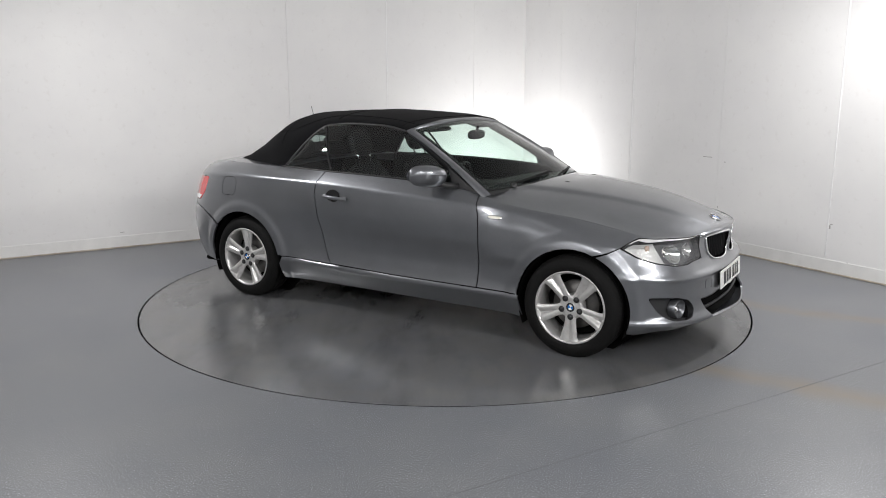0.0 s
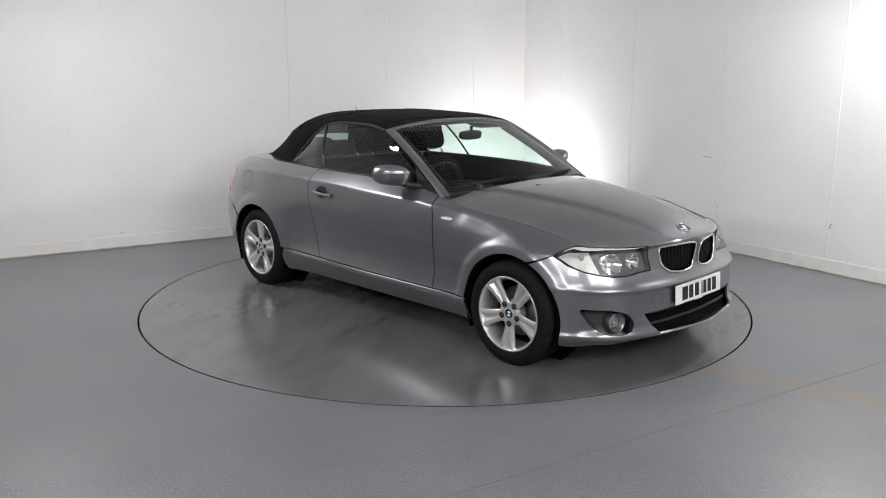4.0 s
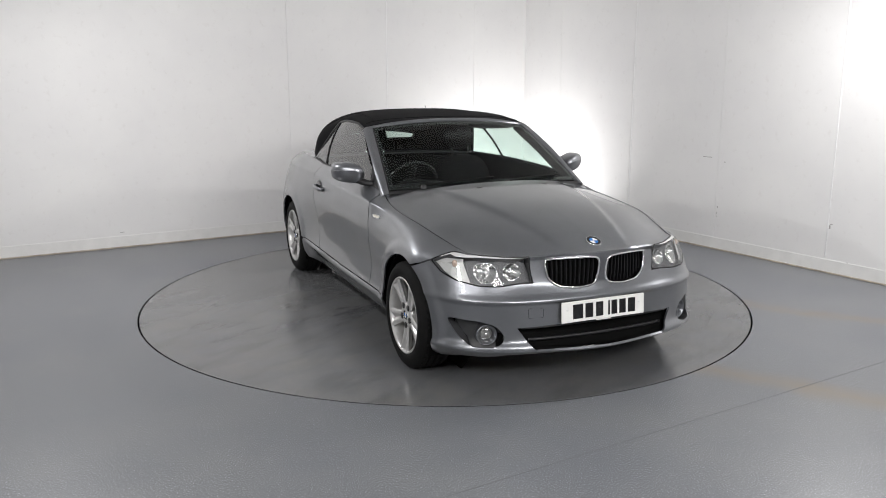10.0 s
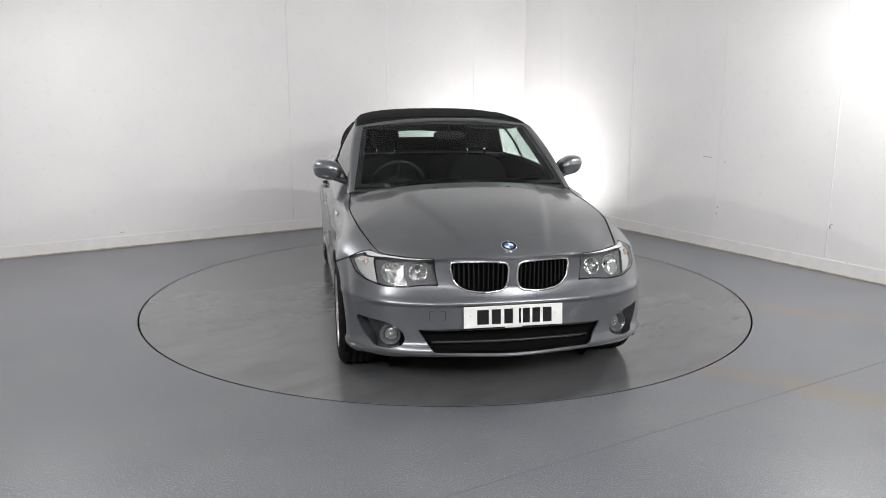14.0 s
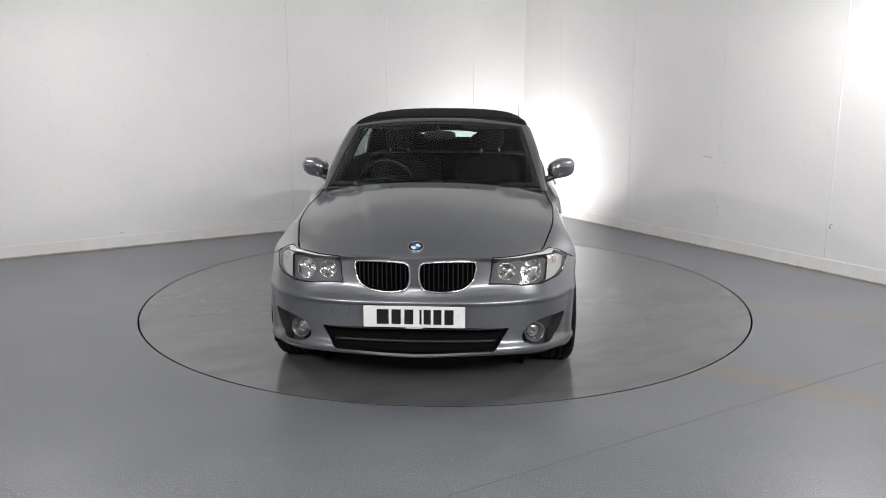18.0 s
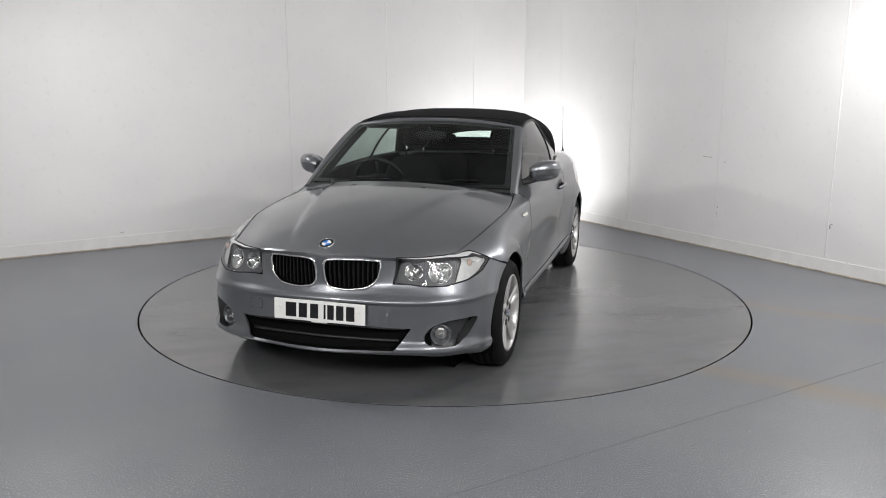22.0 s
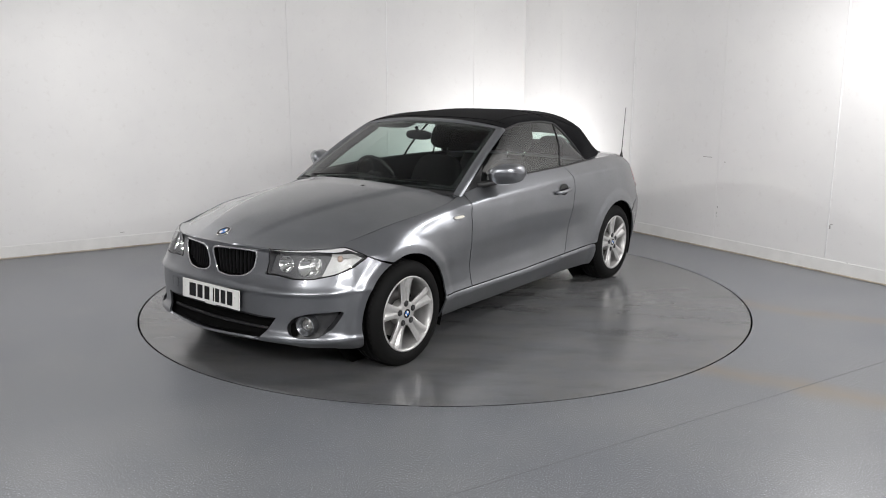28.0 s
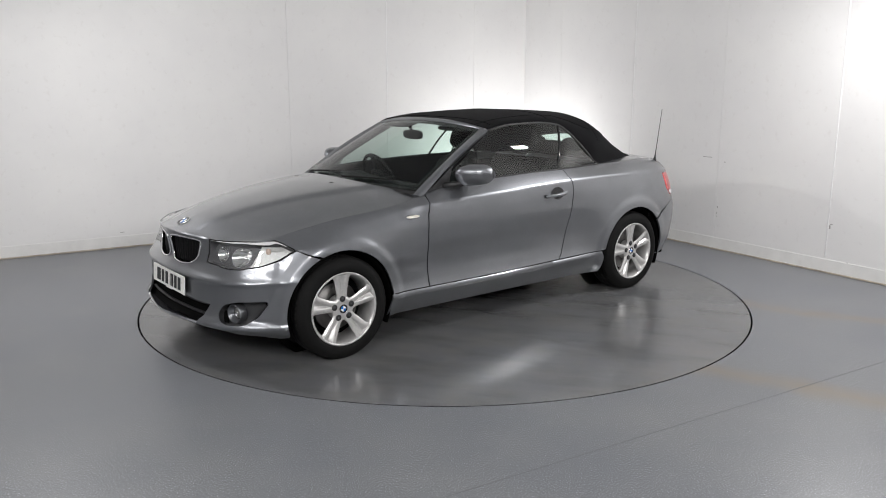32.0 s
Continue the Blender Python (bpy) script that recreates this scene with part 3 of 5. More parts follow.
def Y(y, z):
    """The skin's (s, w) at a place on the nose, by its y and z."""
    lo, hi = 0.0, s_of_x(1.2)
    sh = None
    for _ in range(40):
        mid = (lo + hi) / 2
        sh = SHOULDER(mid)
        w = z if z <= sh else sh + STRIP * min(1, (z - sh) / max(0.01, top_edge(mid).z - sh))
        if skin(mid, w).y < y:
            lo = mid
        else:
            hi = mid
    return (lo, w)


def top_line(x0, x1, n=12):
    """(s, w) along the top edge between two places of the outline."""
    a, b = s_of_x(x0), s_of_x(x1)
    return [(a + (b - a) * i / n, SHOULDER(a + (b - a) * i / n) + STRIP) for i in range(n + 1)]


def arch(cx, a0, a1, n=22, r=ARCH_R):
    """(s, w) along a wheel arch, angles in degrees from straight ahead."""
    return [X(cx + r * math.cos(radians(a0 + (a1 - a0) * i / n)), HUB_Z + r * math.sin(radians(a0 + (a1 - a0) * i / n))) for i in range(n + 1)]


def ring(cx, r=ARCH_R):
    return [X(cx + r * math.cos(a * math.pi / 24), max(0.10, HUB_Z + r * math.sin(a * math.pi / 24))) for a in range(48)]


def rounded(points, r, n=5):
    """A closed outline with rounded corners."""
    out, m = [], len(points)
    for i in range(m):
        p, a, b = Vector(points[i]), Vector(points[i - 1]), Vector(points[(i + 1) % m])
        da, db = (a - p), (b - p)
        ra = min(r, da.length * 0.45)
        rb = min(r, db.length * 0.45)
        q0, q1 = p + da.normalized() * ra, p + db.normalized() * rb
        for k in range(n + 1):
            t = k / n
            out.append(tuple(q0 * (1 - t) ** 2 + p * 2 * t * (1 - t) + q1 * t * t))
    return out


def sides(name, make, material, parent, label="", thickness=0.010):
    """A part on the car's left and the same on its right."""
    obs = []
    for flip in (False, True):
        bm = make()
        ob = part(name, fair(mirrored(bm) if flip else bm), material, parent, label)
        if thickness:
            thick(ob, thickness)
        obs.append(ob)
    return obs


# outlines of the nose, by (y, z)
HEAD_OUT = [(0.808, 0.682), (0.790, 0.638), (0.740, 0.603), (0.651, 0.582), (0.555, 0.580), (0.470, 0.588), (0.378, 0.590), (0.388, 0.640), (0.408, 0.690), (0.440, 0.712), (0.520, 0.726), (0.600, 0.735), (0.690, 0.738), (0.760, 0.707)]
KIDNEY = [(0.318, 0.697), (0.280, 0.713), (0.110, 0.718), (0.040, 0.713), (0.022, 0.690), (0.024, 0.605), (0.045, 0.566), (0.140, 0.554), (0.245, 0.565), (0.300, 0.605)]
LOWER = [(0.0, 0.372), (0.300, 0.372), (0.483, 0.366), (0.440, 0.300), (0.400, 0.252), (0.200, 0.250), (0.0, 0.250)]
FOG = [(0.790, 0.408), (0.670, 0.402), (0.590, 0.378), (0.553, 0.330), (0.564, 0.290), (0.620, 0.271), (0.705, 0.272), (0.748, 0.315)]
HEAD = [Y(*p) for p in HEAD_OUT]
for _i in range(8, 13):
    # the lamp's upper edge runs right under the bonnet's
    HEAD[_i] = (HEAD[_i][0], SHOULDER(HEAD[_i][0]) + STRIP * (0.985, 0.985, 0.985, 0.975, 0.78)[_i - 8])


def build_body(car):
    lower = [(Y(max(y, 0.0), z) if y > 0 else (-0.02, z)) for y, z in LOWER]
    kid = rounded([Y(*p) for p in KIDNEY], 0.03, 3)
    fog = rounded([Y(*p) for p in FOG], 0.03, 3)
    seam = [X(1.500, 0.625), X(1.545, 0.652)]
    # front bumper, round the headlamps and up to the bonnet's edge
    nose_top = [(s, SHOULDER(s) + STRIP * 0.965) for s in np.linspace(0.0, Y(0.43, 0.72)[0], 8)]
    bumper = [(-0.004, 0.182), X(1.9, 0.180), X(1.72, 0.178)] + [X(1.668, 0.178)] + arch(AXLE, -18, 66, 16) + [X(1.545, 0.652), HEAD[0]]
    bumper += [HEAD[1], HEAD[2], HEAD[3], HEAD[4], HEAD[5], HEAD[6], HEAD[7], HEAD[8]] + [nose_top[-1]] + nose_top[::-1][1:] + [(-0.004, nose_top[0][1])]
    b = part("front_bumper", weld_halves(lambda: panel_bm(bumper, (lower, kid, fog), 0.009)), PAINT, car)
    thick(b, 0.012)

    # wings
    wing = [X(0.692, 0.339), X(0.985, 0.339)] + arch(AXLE, 175, 68, 18) + [X(1.545, 0.655), HEAD[0], HEAD[13], HEAD[12], HEAD[11]]
    wing += [p for p in top_line(1.90, 0.660, 28) if p[0] > HEAD[11][0] + 0.012] + [X(0.672, 0.870), X(0.694, 0.80), X(0.700, 0.65), X(0.698, 0.45)]
    sides("front_wing", lambda: panel_bm(wing, (), 0.010), PAINT, car)

    # doors
    door = [X(0.690, 0.339), X(0.696, 0.45), X(0.698, 0.65), X(0.692, 0.80), X(0.670, 0.872)] + top_line(0.658, -0.580, 16)
    door += [X(-0.612, 0.93), X(-0.624, 0.86), X(-0.600, 0.66), X(-0.552, 0.47), X(-0.522, 0.39), X(-0.490, 0.351), X(0.05, 0.339)]
    sides("door", lambda: panel_bm(door, (), 0.016), PAINT, car)

    # sills
    sill = [X(1.000, 0.182), X(0.992, 0.338), X(0.700, 0.338), X(0.05, 0.338), X(-0.480, 0.350), X(-0.940, 0.358), X(-0.975, 0.30), X(-0.960, 0.184)]
    sides("sill", lambda: panel_bm(sill, (), 0.020), PAINT, car)

    # rear quarters, cut for the wheel, the tail lamp and the filler flap
    lamp = rounded([X(-1.800, 0.885), X(-2.120, 0.870), X(-2.150, 0.790), X(-2.130, 0.705), X(-1.880, 0.698), X(-1.805, 0.770)], 0.025, 3)
    flap = rounded([X(-1.420, 0.905), X(-1.575, 0.905), X(-1.575, 0.770), X(-1.420, 0.770)], 0.045, 4)
    quarter = [X(-0.492, 0.352), X(-0.524, 0.39), X(-0.554, 0.47), X(-0.602, 0.66), X(-0.626, 0.86), X(-0.614, 0.93)] + top_line(-0.582, -2.05, 24)
    quarter += [X(-2.080, 0.90), X(-2.155, 0.80), X(-2.130, 0.690), X(-1.990, 0.670), X(-1.800, 0.640), X(-1.620, 0.560)] + arch(-AXLE, 138, 10, 20) + [X(-0.960, 0.360)]
    thick(part("rear_quarter", fair(panel_bm(quarter, (lamp,), 0.015, 0.0018)), PAINT, car), 0.010)
    thick(part("rear_quarter", fair(mirrored(panel_bm(quarter, (lamp, flap), 0.015, 0.0018))), PAINT, car), 0.010)
    thick(part("filler_flap", fair(mirrored(panel_bm(flap, (), 0.014, 0.0015))), PAINT, car, "round-cornered fuel filler flap"), 0.010)
    lamps = sides("tail_lamp", lambda: panel_bm(lamp, (), 0.014, 0.002), RED, car, "red tail lamp with a clear lower strip", 0.02)
    clear = rounded([X(-1.855, 0.738), X(-2.140, 0.740), X(-2.125, 0.712), X(-1.890, 0.706)], 0.01, 2)
    for i, ob in enumerate(lamps):
        bm = panel_bm(clear, (), 0.012, 0.0, 0.003)
        part("clear_strip", fair(mirrored(bm) if i else bm), WHITE, ob, "clear reversing strip")

    # rear bumper
    rear = [X(-1.655, 0.235)] + arch(-AXLE, 190, 140, 12) + [X(-1.800, 0.639), X(-1.990, 0.669), X(-2.130, 0.688), (S_END + 0.004, 0.688), (S_END + 0.004, 0.225), X(-2.0, 0.225)]
    thick(part("rear_bumper", weld_halves(lambda: panel_bm(rear, (), 0.018, 0.0018)), PAINT, car), 0.012)

    # boot lid: the rear face and the deck
    def boot_face():
        poly = [X(-2.158, 0.80), X(-2.132, 0.690), (S_END + 0.004, 0.690), (S_END + 0.004, 1.000), X(-2.095, 1.000), X(-2.10, 0.90)]
        return panel_bm(poly, (), 0.018)
    thick(part("boot_face", weld_halves(boot_face), PAINT, car), 0.01)

    def deck(a, b):
        s = s_of_x(-1.05) + (S_END - s_of_x(-1.05)) * a
        e = top_edge(s)
        xc = -1.05 + (-2.090 + 1.05) * a
        zc = 1.016 + 0.034 * math.sin(min(1, a * 1.1) * math.pi) - 0.060 * a ** 4
        t = b * 2 - 1
        k = abs(t) ** 2.5
        return Vector((xc + (e.x - xc) * t * t, e.y * t, zc + (e.z - zc) * k))
    thick(part("boot_lid", fair(grid_bm(deck, 28, 28)), PAINT, car), 0.01)

    # bonnet
    s_h0, s_h1 = s_of_x(0.715), s_of_x(1.79)
    centre = smooth_curve([0.0, 0.17, 0.22, 0.45, 0.65, 0.80, 0.92, 1.0], [0.972, 0.962, 0.955, 0.915, 0.868, 0.822, 0.775, 0.742])

    def bonnet(a, b):
        t = b * 2 - 1
        e = top_edge(s_h0 + (s_h1 - s_h0) * a)
        front = nose_front(abs(t))
        back = Vector((0.860 - 0.150 * t * t, 0.735 * t, 0))
        y_ = (e.y - 0.005) * t
        x_ = back.x + (front - back.x) * a
        x_ = x_ + (e.x - (back.x + (front - back.x) * a)) * abs(t) ** 6 * (1 - a ** 8)
        ridge = 0.013 * (1 - math.tanh((abs(t) - (0.64 - 0.34 * a)) * 36)) / 2
        ridge += 0.005 * (1 - math.tanh((a - 0.060 + 0.03 * t * t) * 90)) / 2
        zc = centre(a)
        edge = e.z - 0.002
        ftop = front_z(abs(t))
        z_ = zc + (edge - zc) * (abs(t) ** 2.3) + ridge * (1 - a ** 6) * (1 - abs(t) ** 8) * min(1, a * 20)
        z_ = z_ + (ftop - z_) * a ** 24
        return Vector((x_, y_, z_))
    s_mid = s_of_x(1.79)

    def nose_s(t):
        lo, hi = 0.0, s_mid
        target = t * (top_edge(s_mid).y)
        for _ in range(30):
            m = (lo + hi) / 2
            if top_edge(m).y < target:
                lo = m
            else:
                hi = m
        return lo

    def nose_front(t):
        return top_edge(nose_s(t)).x - 0.003

    def front_z(t):
        return top_edge(nose_s(t)).z
    thick(part("bonnet", fair(grid_bm(bonnet, 64, 96)), PAINT, car), 0.008)

    # near-black backing sheet, added to put shade into the gaps; the underside and the wheel housings
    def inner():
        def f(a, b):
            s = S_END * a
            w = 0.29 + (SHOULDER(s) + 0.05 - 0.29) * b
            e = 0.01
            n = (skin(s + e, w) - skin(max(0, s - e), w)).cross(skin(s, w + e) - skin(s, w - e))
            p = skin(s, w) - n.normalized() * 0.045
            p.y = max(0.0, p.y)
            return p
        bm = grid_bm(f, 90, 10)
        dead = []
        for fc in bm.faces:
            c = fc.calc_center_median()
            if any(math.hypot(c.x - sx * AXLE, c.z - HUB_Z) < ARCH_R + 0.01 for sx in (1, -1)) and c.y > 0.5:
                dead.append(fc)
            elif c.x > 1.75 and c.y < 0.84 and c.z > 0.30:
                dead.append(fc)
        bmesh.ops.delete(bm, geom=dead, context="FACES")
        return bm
    part("gap_backing", joined(inner(), mirrored(inner())), SHADE_LINER, car, "near-black backing sheet that puts shade into the panel gaps")
    part("underbody", box_bm(-2.0, 1.78, -0.66, 0.66, 0.17, 0.21, 0.02), SHADE_LINER, car, "dark flat underbody")
    for cx in (AXLE, -AXLE):
        for sy in (1, -1):
            def liner(a, b, cx=cx, sy=sy):
                ang = radians(-25 + 230 * a)
                y_ = 0.58 + 0.262 * b
                return Vector((cx + (ARCH_R - 0.004) * math.cos(ang), sy * y_, HUB_Z + (ARCH_R - 0.004) * math.sin(ang)))
            bm = grid_bm(liner, 28, 3)
            disc = lathe_bm([(0.01, 0.0), (ARCH_R, 0.0)], 32, "y")
            part("wheel_housing", joined(bm, moved(disc, Matrix.Translation((cx, sy * 0.58, HUB_Z)))), SHADE_LINER, car, "black wheel housing")
    return car


def build_wheel():
    """A wheel with its outer face towards +y, centred on its hub."""
    w = new("wheel")
    w["label"] = "silver five-spoke alloy wheel with a black tyre"
    prof = [(0.198, -0.095), (0.225, -0.104), (0.262, -0.106), (0.290, -0.095), (0.305, -0.079), (0.310, -0.055)]
    for y in (-0.040, 0.0, 0.040):
        prof += [(0.3108, y - 0.006), (0.302, y - 0.005), (0.302, y + 0.005), (0.3108, y + 0.006)]
    prof += [(0.310, 0.055), (0.305, 0.079), (0.290, 0.095), (0.276, 0.101), (0.272, 0.1035), (0.262, 0.106), (0.246, 0.107), (0.240, 0.1055), (0.230, 0.104), (0.222, 0.098), (0.214, 0.088), (0.208, 0.08)]
    tyre = part("tyre", lathe_bm(prof, 72), RUBBER, w, "black rubber tyre")
    lug = bmesh.new()
    for k in range(60):
        for sy in (-1, 1):
            b = box_bm(-0.010, 0.010, sy * 0.060 - 0.012, sy * 0.060 + 0.012, 0.3035, 0.3080)
            b.transform(Matrix.Rotation(2 * math.pi * k / 60, 4, "Y"))
            me = bpy.data.meshes.new("t")
            b.to_mesh(me)
            b.free()
            lug.from_mesh(me)
            bpy.data.meshes.remove(me)
    tagged(part("tread_blocks", lug, RUBBER, tyre), kind="stuff")
    rim_prof = [(0.206, -0.09), (0.200, -0.05), (0.196, 0.02), (0.200, 0.070), (0.2065, 0.092), (0.212, 0.1005), (0.2175, 0.1025), (0.222, 0.101), (0.223, 0.094)]
    part("rim", lathe_bm(rim_prof, 72), ALLOY, w, "silver rim barrel and lip")

    # five broad spokes, each with a groove down its middle
    def half_width(r):
        k = (r - 0.055) / (0.205 - 0.055)
        return 0.029 + 0.026 * k + 0.014 * max(0, (k - 0.80) / 0.20) ** 2 + 0.010 * max(0, (0.25 - k) / 0.25) ** 2

    def spoke(a, b):
        r = 0.050 + (0.2085 - 0.050) * a
        t = b * 2 - 1
        hw = min(half_width(r), r * math.tan(math.pi / 5) * 0.995)
        groove = max(0.0, 1 - abs(t) / (0.10 + 0.42 * a))
        y_ = 0.080 + 0.019 * a ** 1.3 - 0.007 * max(0.0, abs(t) - 0.72) / 0.28 - 0.020 * groove * min(1, max(0, (a - 0.10) * 2.2))
        ang = math.atan2(hw * t, r)
        return Vector((r / math.cos(ang) * math.sin(ang), y_, r if a < 0.97 else math.sqrt(max(0, r * r))))
    for k in range(5):
        bm = grid_bm(spoke, 16, 16)
        bmesh.ops.recalc_face_normals(bm, faces=bm.faces[:])
        if sum(f.normal.y for f in bm.faces) < 0:
            bmesh.ops.reverse_faces(bm, faces=bm.faces[:])
        bm.transform(Matrix.Rotation(2 * math.pi * k / 5, 4, "Y"))
        thick(part("spoke", bm, ALLOY, w), 0.030)
    hub = part("hub", lathe_bm([(0.001, 0.0805), (0.030, 0.0805), (0.034, 0.0815), (0.056, 0.0812), (0.070, 0.0790), (0.076, 0.065), (0.076, 0.02)], 40), ALLOY, w)
    for k in range(5):
        ang = 2 * math.pi * k / 5
        c = Vector((0.060 * math.sin(ang), 0, 0.060 * math.cos(ang)))
        # bolt hole's shade as a flat black disc, its bolt darkened to match
        part("bolt_hole_shade", moved(lathe_bm([(0.001, 0.0850), (0.0170, 0.0850), (0.0185, 0.0835), (0.0185, 0.06)], 18), Matrix.Translation(c)), BLACK, hub, "black disc painted as the bolt hole's shade")
        part("bolt", moved(lathe_bm([(0.001, 0.0862), (0.006, 0.0862), (0.0075, 0.0845)], 8), Matrix.Translation(c)), RECESS_SHADE, hub)
    roundel(Matrix.Translation((0, 0.0825, 0)) @ Matrix.Rotation(math.radians(-90), 4, "X"), 0.028, w, "centre_cap")
    part("brake_disc", lathe_bm([(0.06, 0.000), (0.145, 0.000), (0.147, -0.006), (0.147, -0.03)], 48), STEEL, w, "dull steel brake disc")
    part("brake_backing", lathe_bm([(0.001, -0.045), (0.195, -0.045)], 48), SHADE_LINER, w)
    return w


def roundel(m, r, parent, name):
    """A round badge with a dark ring and blue and white quarters, facing +z of m."""
    ring_ob = part(name, moved(lathe_bm([(0.001, 0.001), (r * 0.62, 0.001), (r * 0.92, 0.003), (r, 0.002), (r, -0.006)], 32, "z"), m), GLOSSBLACK, parent, "round badge with blue and white quarters")
    part("badge_rim", moved(lathe_bm([(r * 0.94, 0.0025), (r * 0.97, 0.0042), (r * 1.01, 0.003), (r * 1.01, -0.004)], 32, "z"), m), CHROME, ring_ob)
    for k in range(4):
        def f(a, b, k=k):
            ang = math.pi / 2 * (k + b)
            rr = r * 0.60 * a
            return Vector((rr * math.cos(ang), rr * math.sin(ang), 0.0022))
        part("badge_quarter", moved(grid_bm(f, 2, 8), m), BLUE if k % 2 else WHITE, ring_ob)
    return ring_ob


# ---------------------------------------------------------------- glasshouse and soft top
ROOF_Y = smooth_curve([0.04, -0.2, -0.45, -0.70, -0.80, -0.90, -0.97, -1.02, -1.25, -1.45, -1.56], [0.640, 0.622, 0.606, 0.592, 0.612, 0.655, 0.690, 0.710, 0.668, 0.612, 0.560])
ROOF_Z = smooth_curve([0.04, -0.2, -0.45, -0.70, -0.80, -0.90, -0.97, -1.02, -1.25, -1.45, -1.56], [1.282, 1.318, 1.322, 1.300, 1.245, 1.145, 1.060, 1.002, 1.006, 1.012, 1.016])
ROOF_C = smooth_curve([0.04, -0.1, -0.3, -0.55, -0.80, -1.0, -1.15, -1.28, -1.42, -1.56, -1.62], [1.350, 1.372, 1.391, 1.401, 1.397, 1.386, 1.366, 1.312, 1.200, 1.074, 1.026])


def screen(a, b):
    """The windscreen, a from foot to head and b across."""
    t = b * 2 - 1
    foot = Vector((0.845 - 0.165 * t * t, 0.708 * t, 0.966 - 0.028 * t * t))
    head = Vector((0.105 - 0.045 * t * t, 0.598 * t, 1.336 - 0.040 * t * t))
    p = foot.lerp(head, a)
    swell = 0.020 * math.sin(math.pi * a) * (1 - 0.6 * t * t)
    return p + Vector((0.45, 0, 0.89)) * swell


def roof(a, b):
    """The soft top from the screen's head to the boot."""
    x = 0.045 + (-1.60 - 0.045) * a
    ye, ze, zc = ROOF_Y(x), ROOF_Z(x), ROOF_C(x)
    t = b * 2 - 1
    n = 2.5 + 0.3 * max(0, 1 - abs(a - 0.66) * 6) - 0.62 * min(1, max(0, (a - 0.72) * 6))
    ang = abs(t) * math.pi / 2
    yy = math.sin(ang) ** (2 / n)
    zz = math.cos(ang) ** (2 / n) if abs(t) < 0.9999 else 0.0
    bow = -0.100 * math.cos(ang) ** 1.0 * max(0.0, (a - 0.80) / 0.20)
    return Vector((x + bow + 0.035 * (1 - yy * yy) * max(0, 1 - a * 8), math.copysign(ye * yy, t), ze + (zc - ze) * zz))


def build_glasshouse(car):
    pane = part("windscreen", fair(grid_bm(lambda a, b: screen(0.008 + 0.984 * a, 0.008 + 0.984 * b), 20, 36)), SCREEN, car, "green-tinted windscreen glass")
    pane.visible_shadow = False

    def border(u, k):
        # round the pane's edge: up one side, along the head, down the other and back along the foot
        q = (u * 4) % 4
        i = min(int(q), 3)
        f = q - i
        d = 0.004 + k * (0.030 if i in (0, 2) else 0.034)
        e = 0.004 + k * 0.05
        a, b = ((e + (1 - 2 * e) * f, d * 0.75), (1 - e, d + (1 - 2 * d) * f), (1 - e - (1 - 2 * e) * f, 1 - d * 0.75), (e, 1 - d - (1 - 2 * d) * f))[i]
        return screen(a, b) - Vector((0.002, 0, 0.003))
    bm = bmesh.new()
    n = 120
    rows = [[bm.verts.new(border(i / n, k)) for k in (0.0, 1.0)] for i in range(n)]
    for i in range(n):
        j = (i + 1) % n
        bm.faces.new((rows[i][0], rows[j][0], rows[j][1], rows[i][1]))
    part("glass_border", bm, GLOSSBLACK, pane, "black printed edge of the glass")

    # painted frame: pillars and header in one bow
    def frame_path(u):
        if u < 0.38:
            a = -0.07 + 1.07 * u / 0.38
            inner = screen(a, 0.0)
            outer = Vector((0.640, -0.752, 0.925)).lerp(Vector((0.030, -0.658, 1.290)), a) + Vector((0.010, -0.006, 0.020)) * math.sin(math.pi * a)
        elif u > 0.62:
            a = -0.07 + 1.07 * (1 - u) / 0.38
            inner = screen(a, 1.0)
            outer = Vector((0.640, 0.752, 0.925)).lerp(Vector((0.030, 0.658, 1.290)), a) + Vector((0.010, 0.006, 0.020)) * math.sin(math.pi * a)
        else:
            t = (u - 0.38) / 0.24
            inner = screen(1.0, t)
            k = t * 2 - 1
            outer = Vector((0.052 - 0.022 * k * k, 0.658 * k, 1.350 - 0.060 * abs(k) ** 3.0))
        return inner, outer

    def bow(u, k):
        inner, outer = frame_path(u)
        p = inner.lerp(outer, k)
        lift = 0.012 * math.sin(math.pi * k)
        away = Vector((0.4, 0.75 * (1 if u > 0.62 else -1 if u < 0.38 else (u - 0.5) / 0.12), 0.75)).normalized()
        return p + away * lift
    thick(part("windscreen_frame", fair(grid_bm(bow, 110, 8)), PAINT, car), 0.030)

    def trim_line():
        pts = []
        for k in range(13):
            inner, outer = frame_path(1 - 0.38 * k / 12)
            pts.append(inner.lerp(outer, 0.25) + Vector((-0.050, -0.026, -0.022)))
        return tube_bm(pts, 0.030, 10, 0.9)
    sides("pillar_trim", trim_line, TRIM, car, "dark inner pillar trim", 0)

    # soft top, with an opening for the rear window
    na, nb = 70, 72
    bm = grid_bm(lambda a, b: roof(a, b), na, nb)
    bm.faces.ensure_lookup_table()
    glass_faces = [f for f in bm.faces if -1.64 < f.calc_center_median().x < -1.475 and abs(f.calc_center_median().y) < 0.34]
    g = bm.copy()
    g.faces.ensure_lookup_table()
    keep = {f.index for f in glass_faces}
    bmesh.ops.delete(bm, geom=glass_faces, context="FACES")
    bmesh.ops.delete(g, geom=[f for f in g.faces if f.index not in keep], context="FACES")
    top = thick(part("soft_top", fair(bm), TOPCLOTH, car, "black fabric soft top, raised"), 0.014)
    rw = part("rear_window", fair(g), GLASS, top, "tinted rear window in the soft top")
    rw.visible_shadow = False
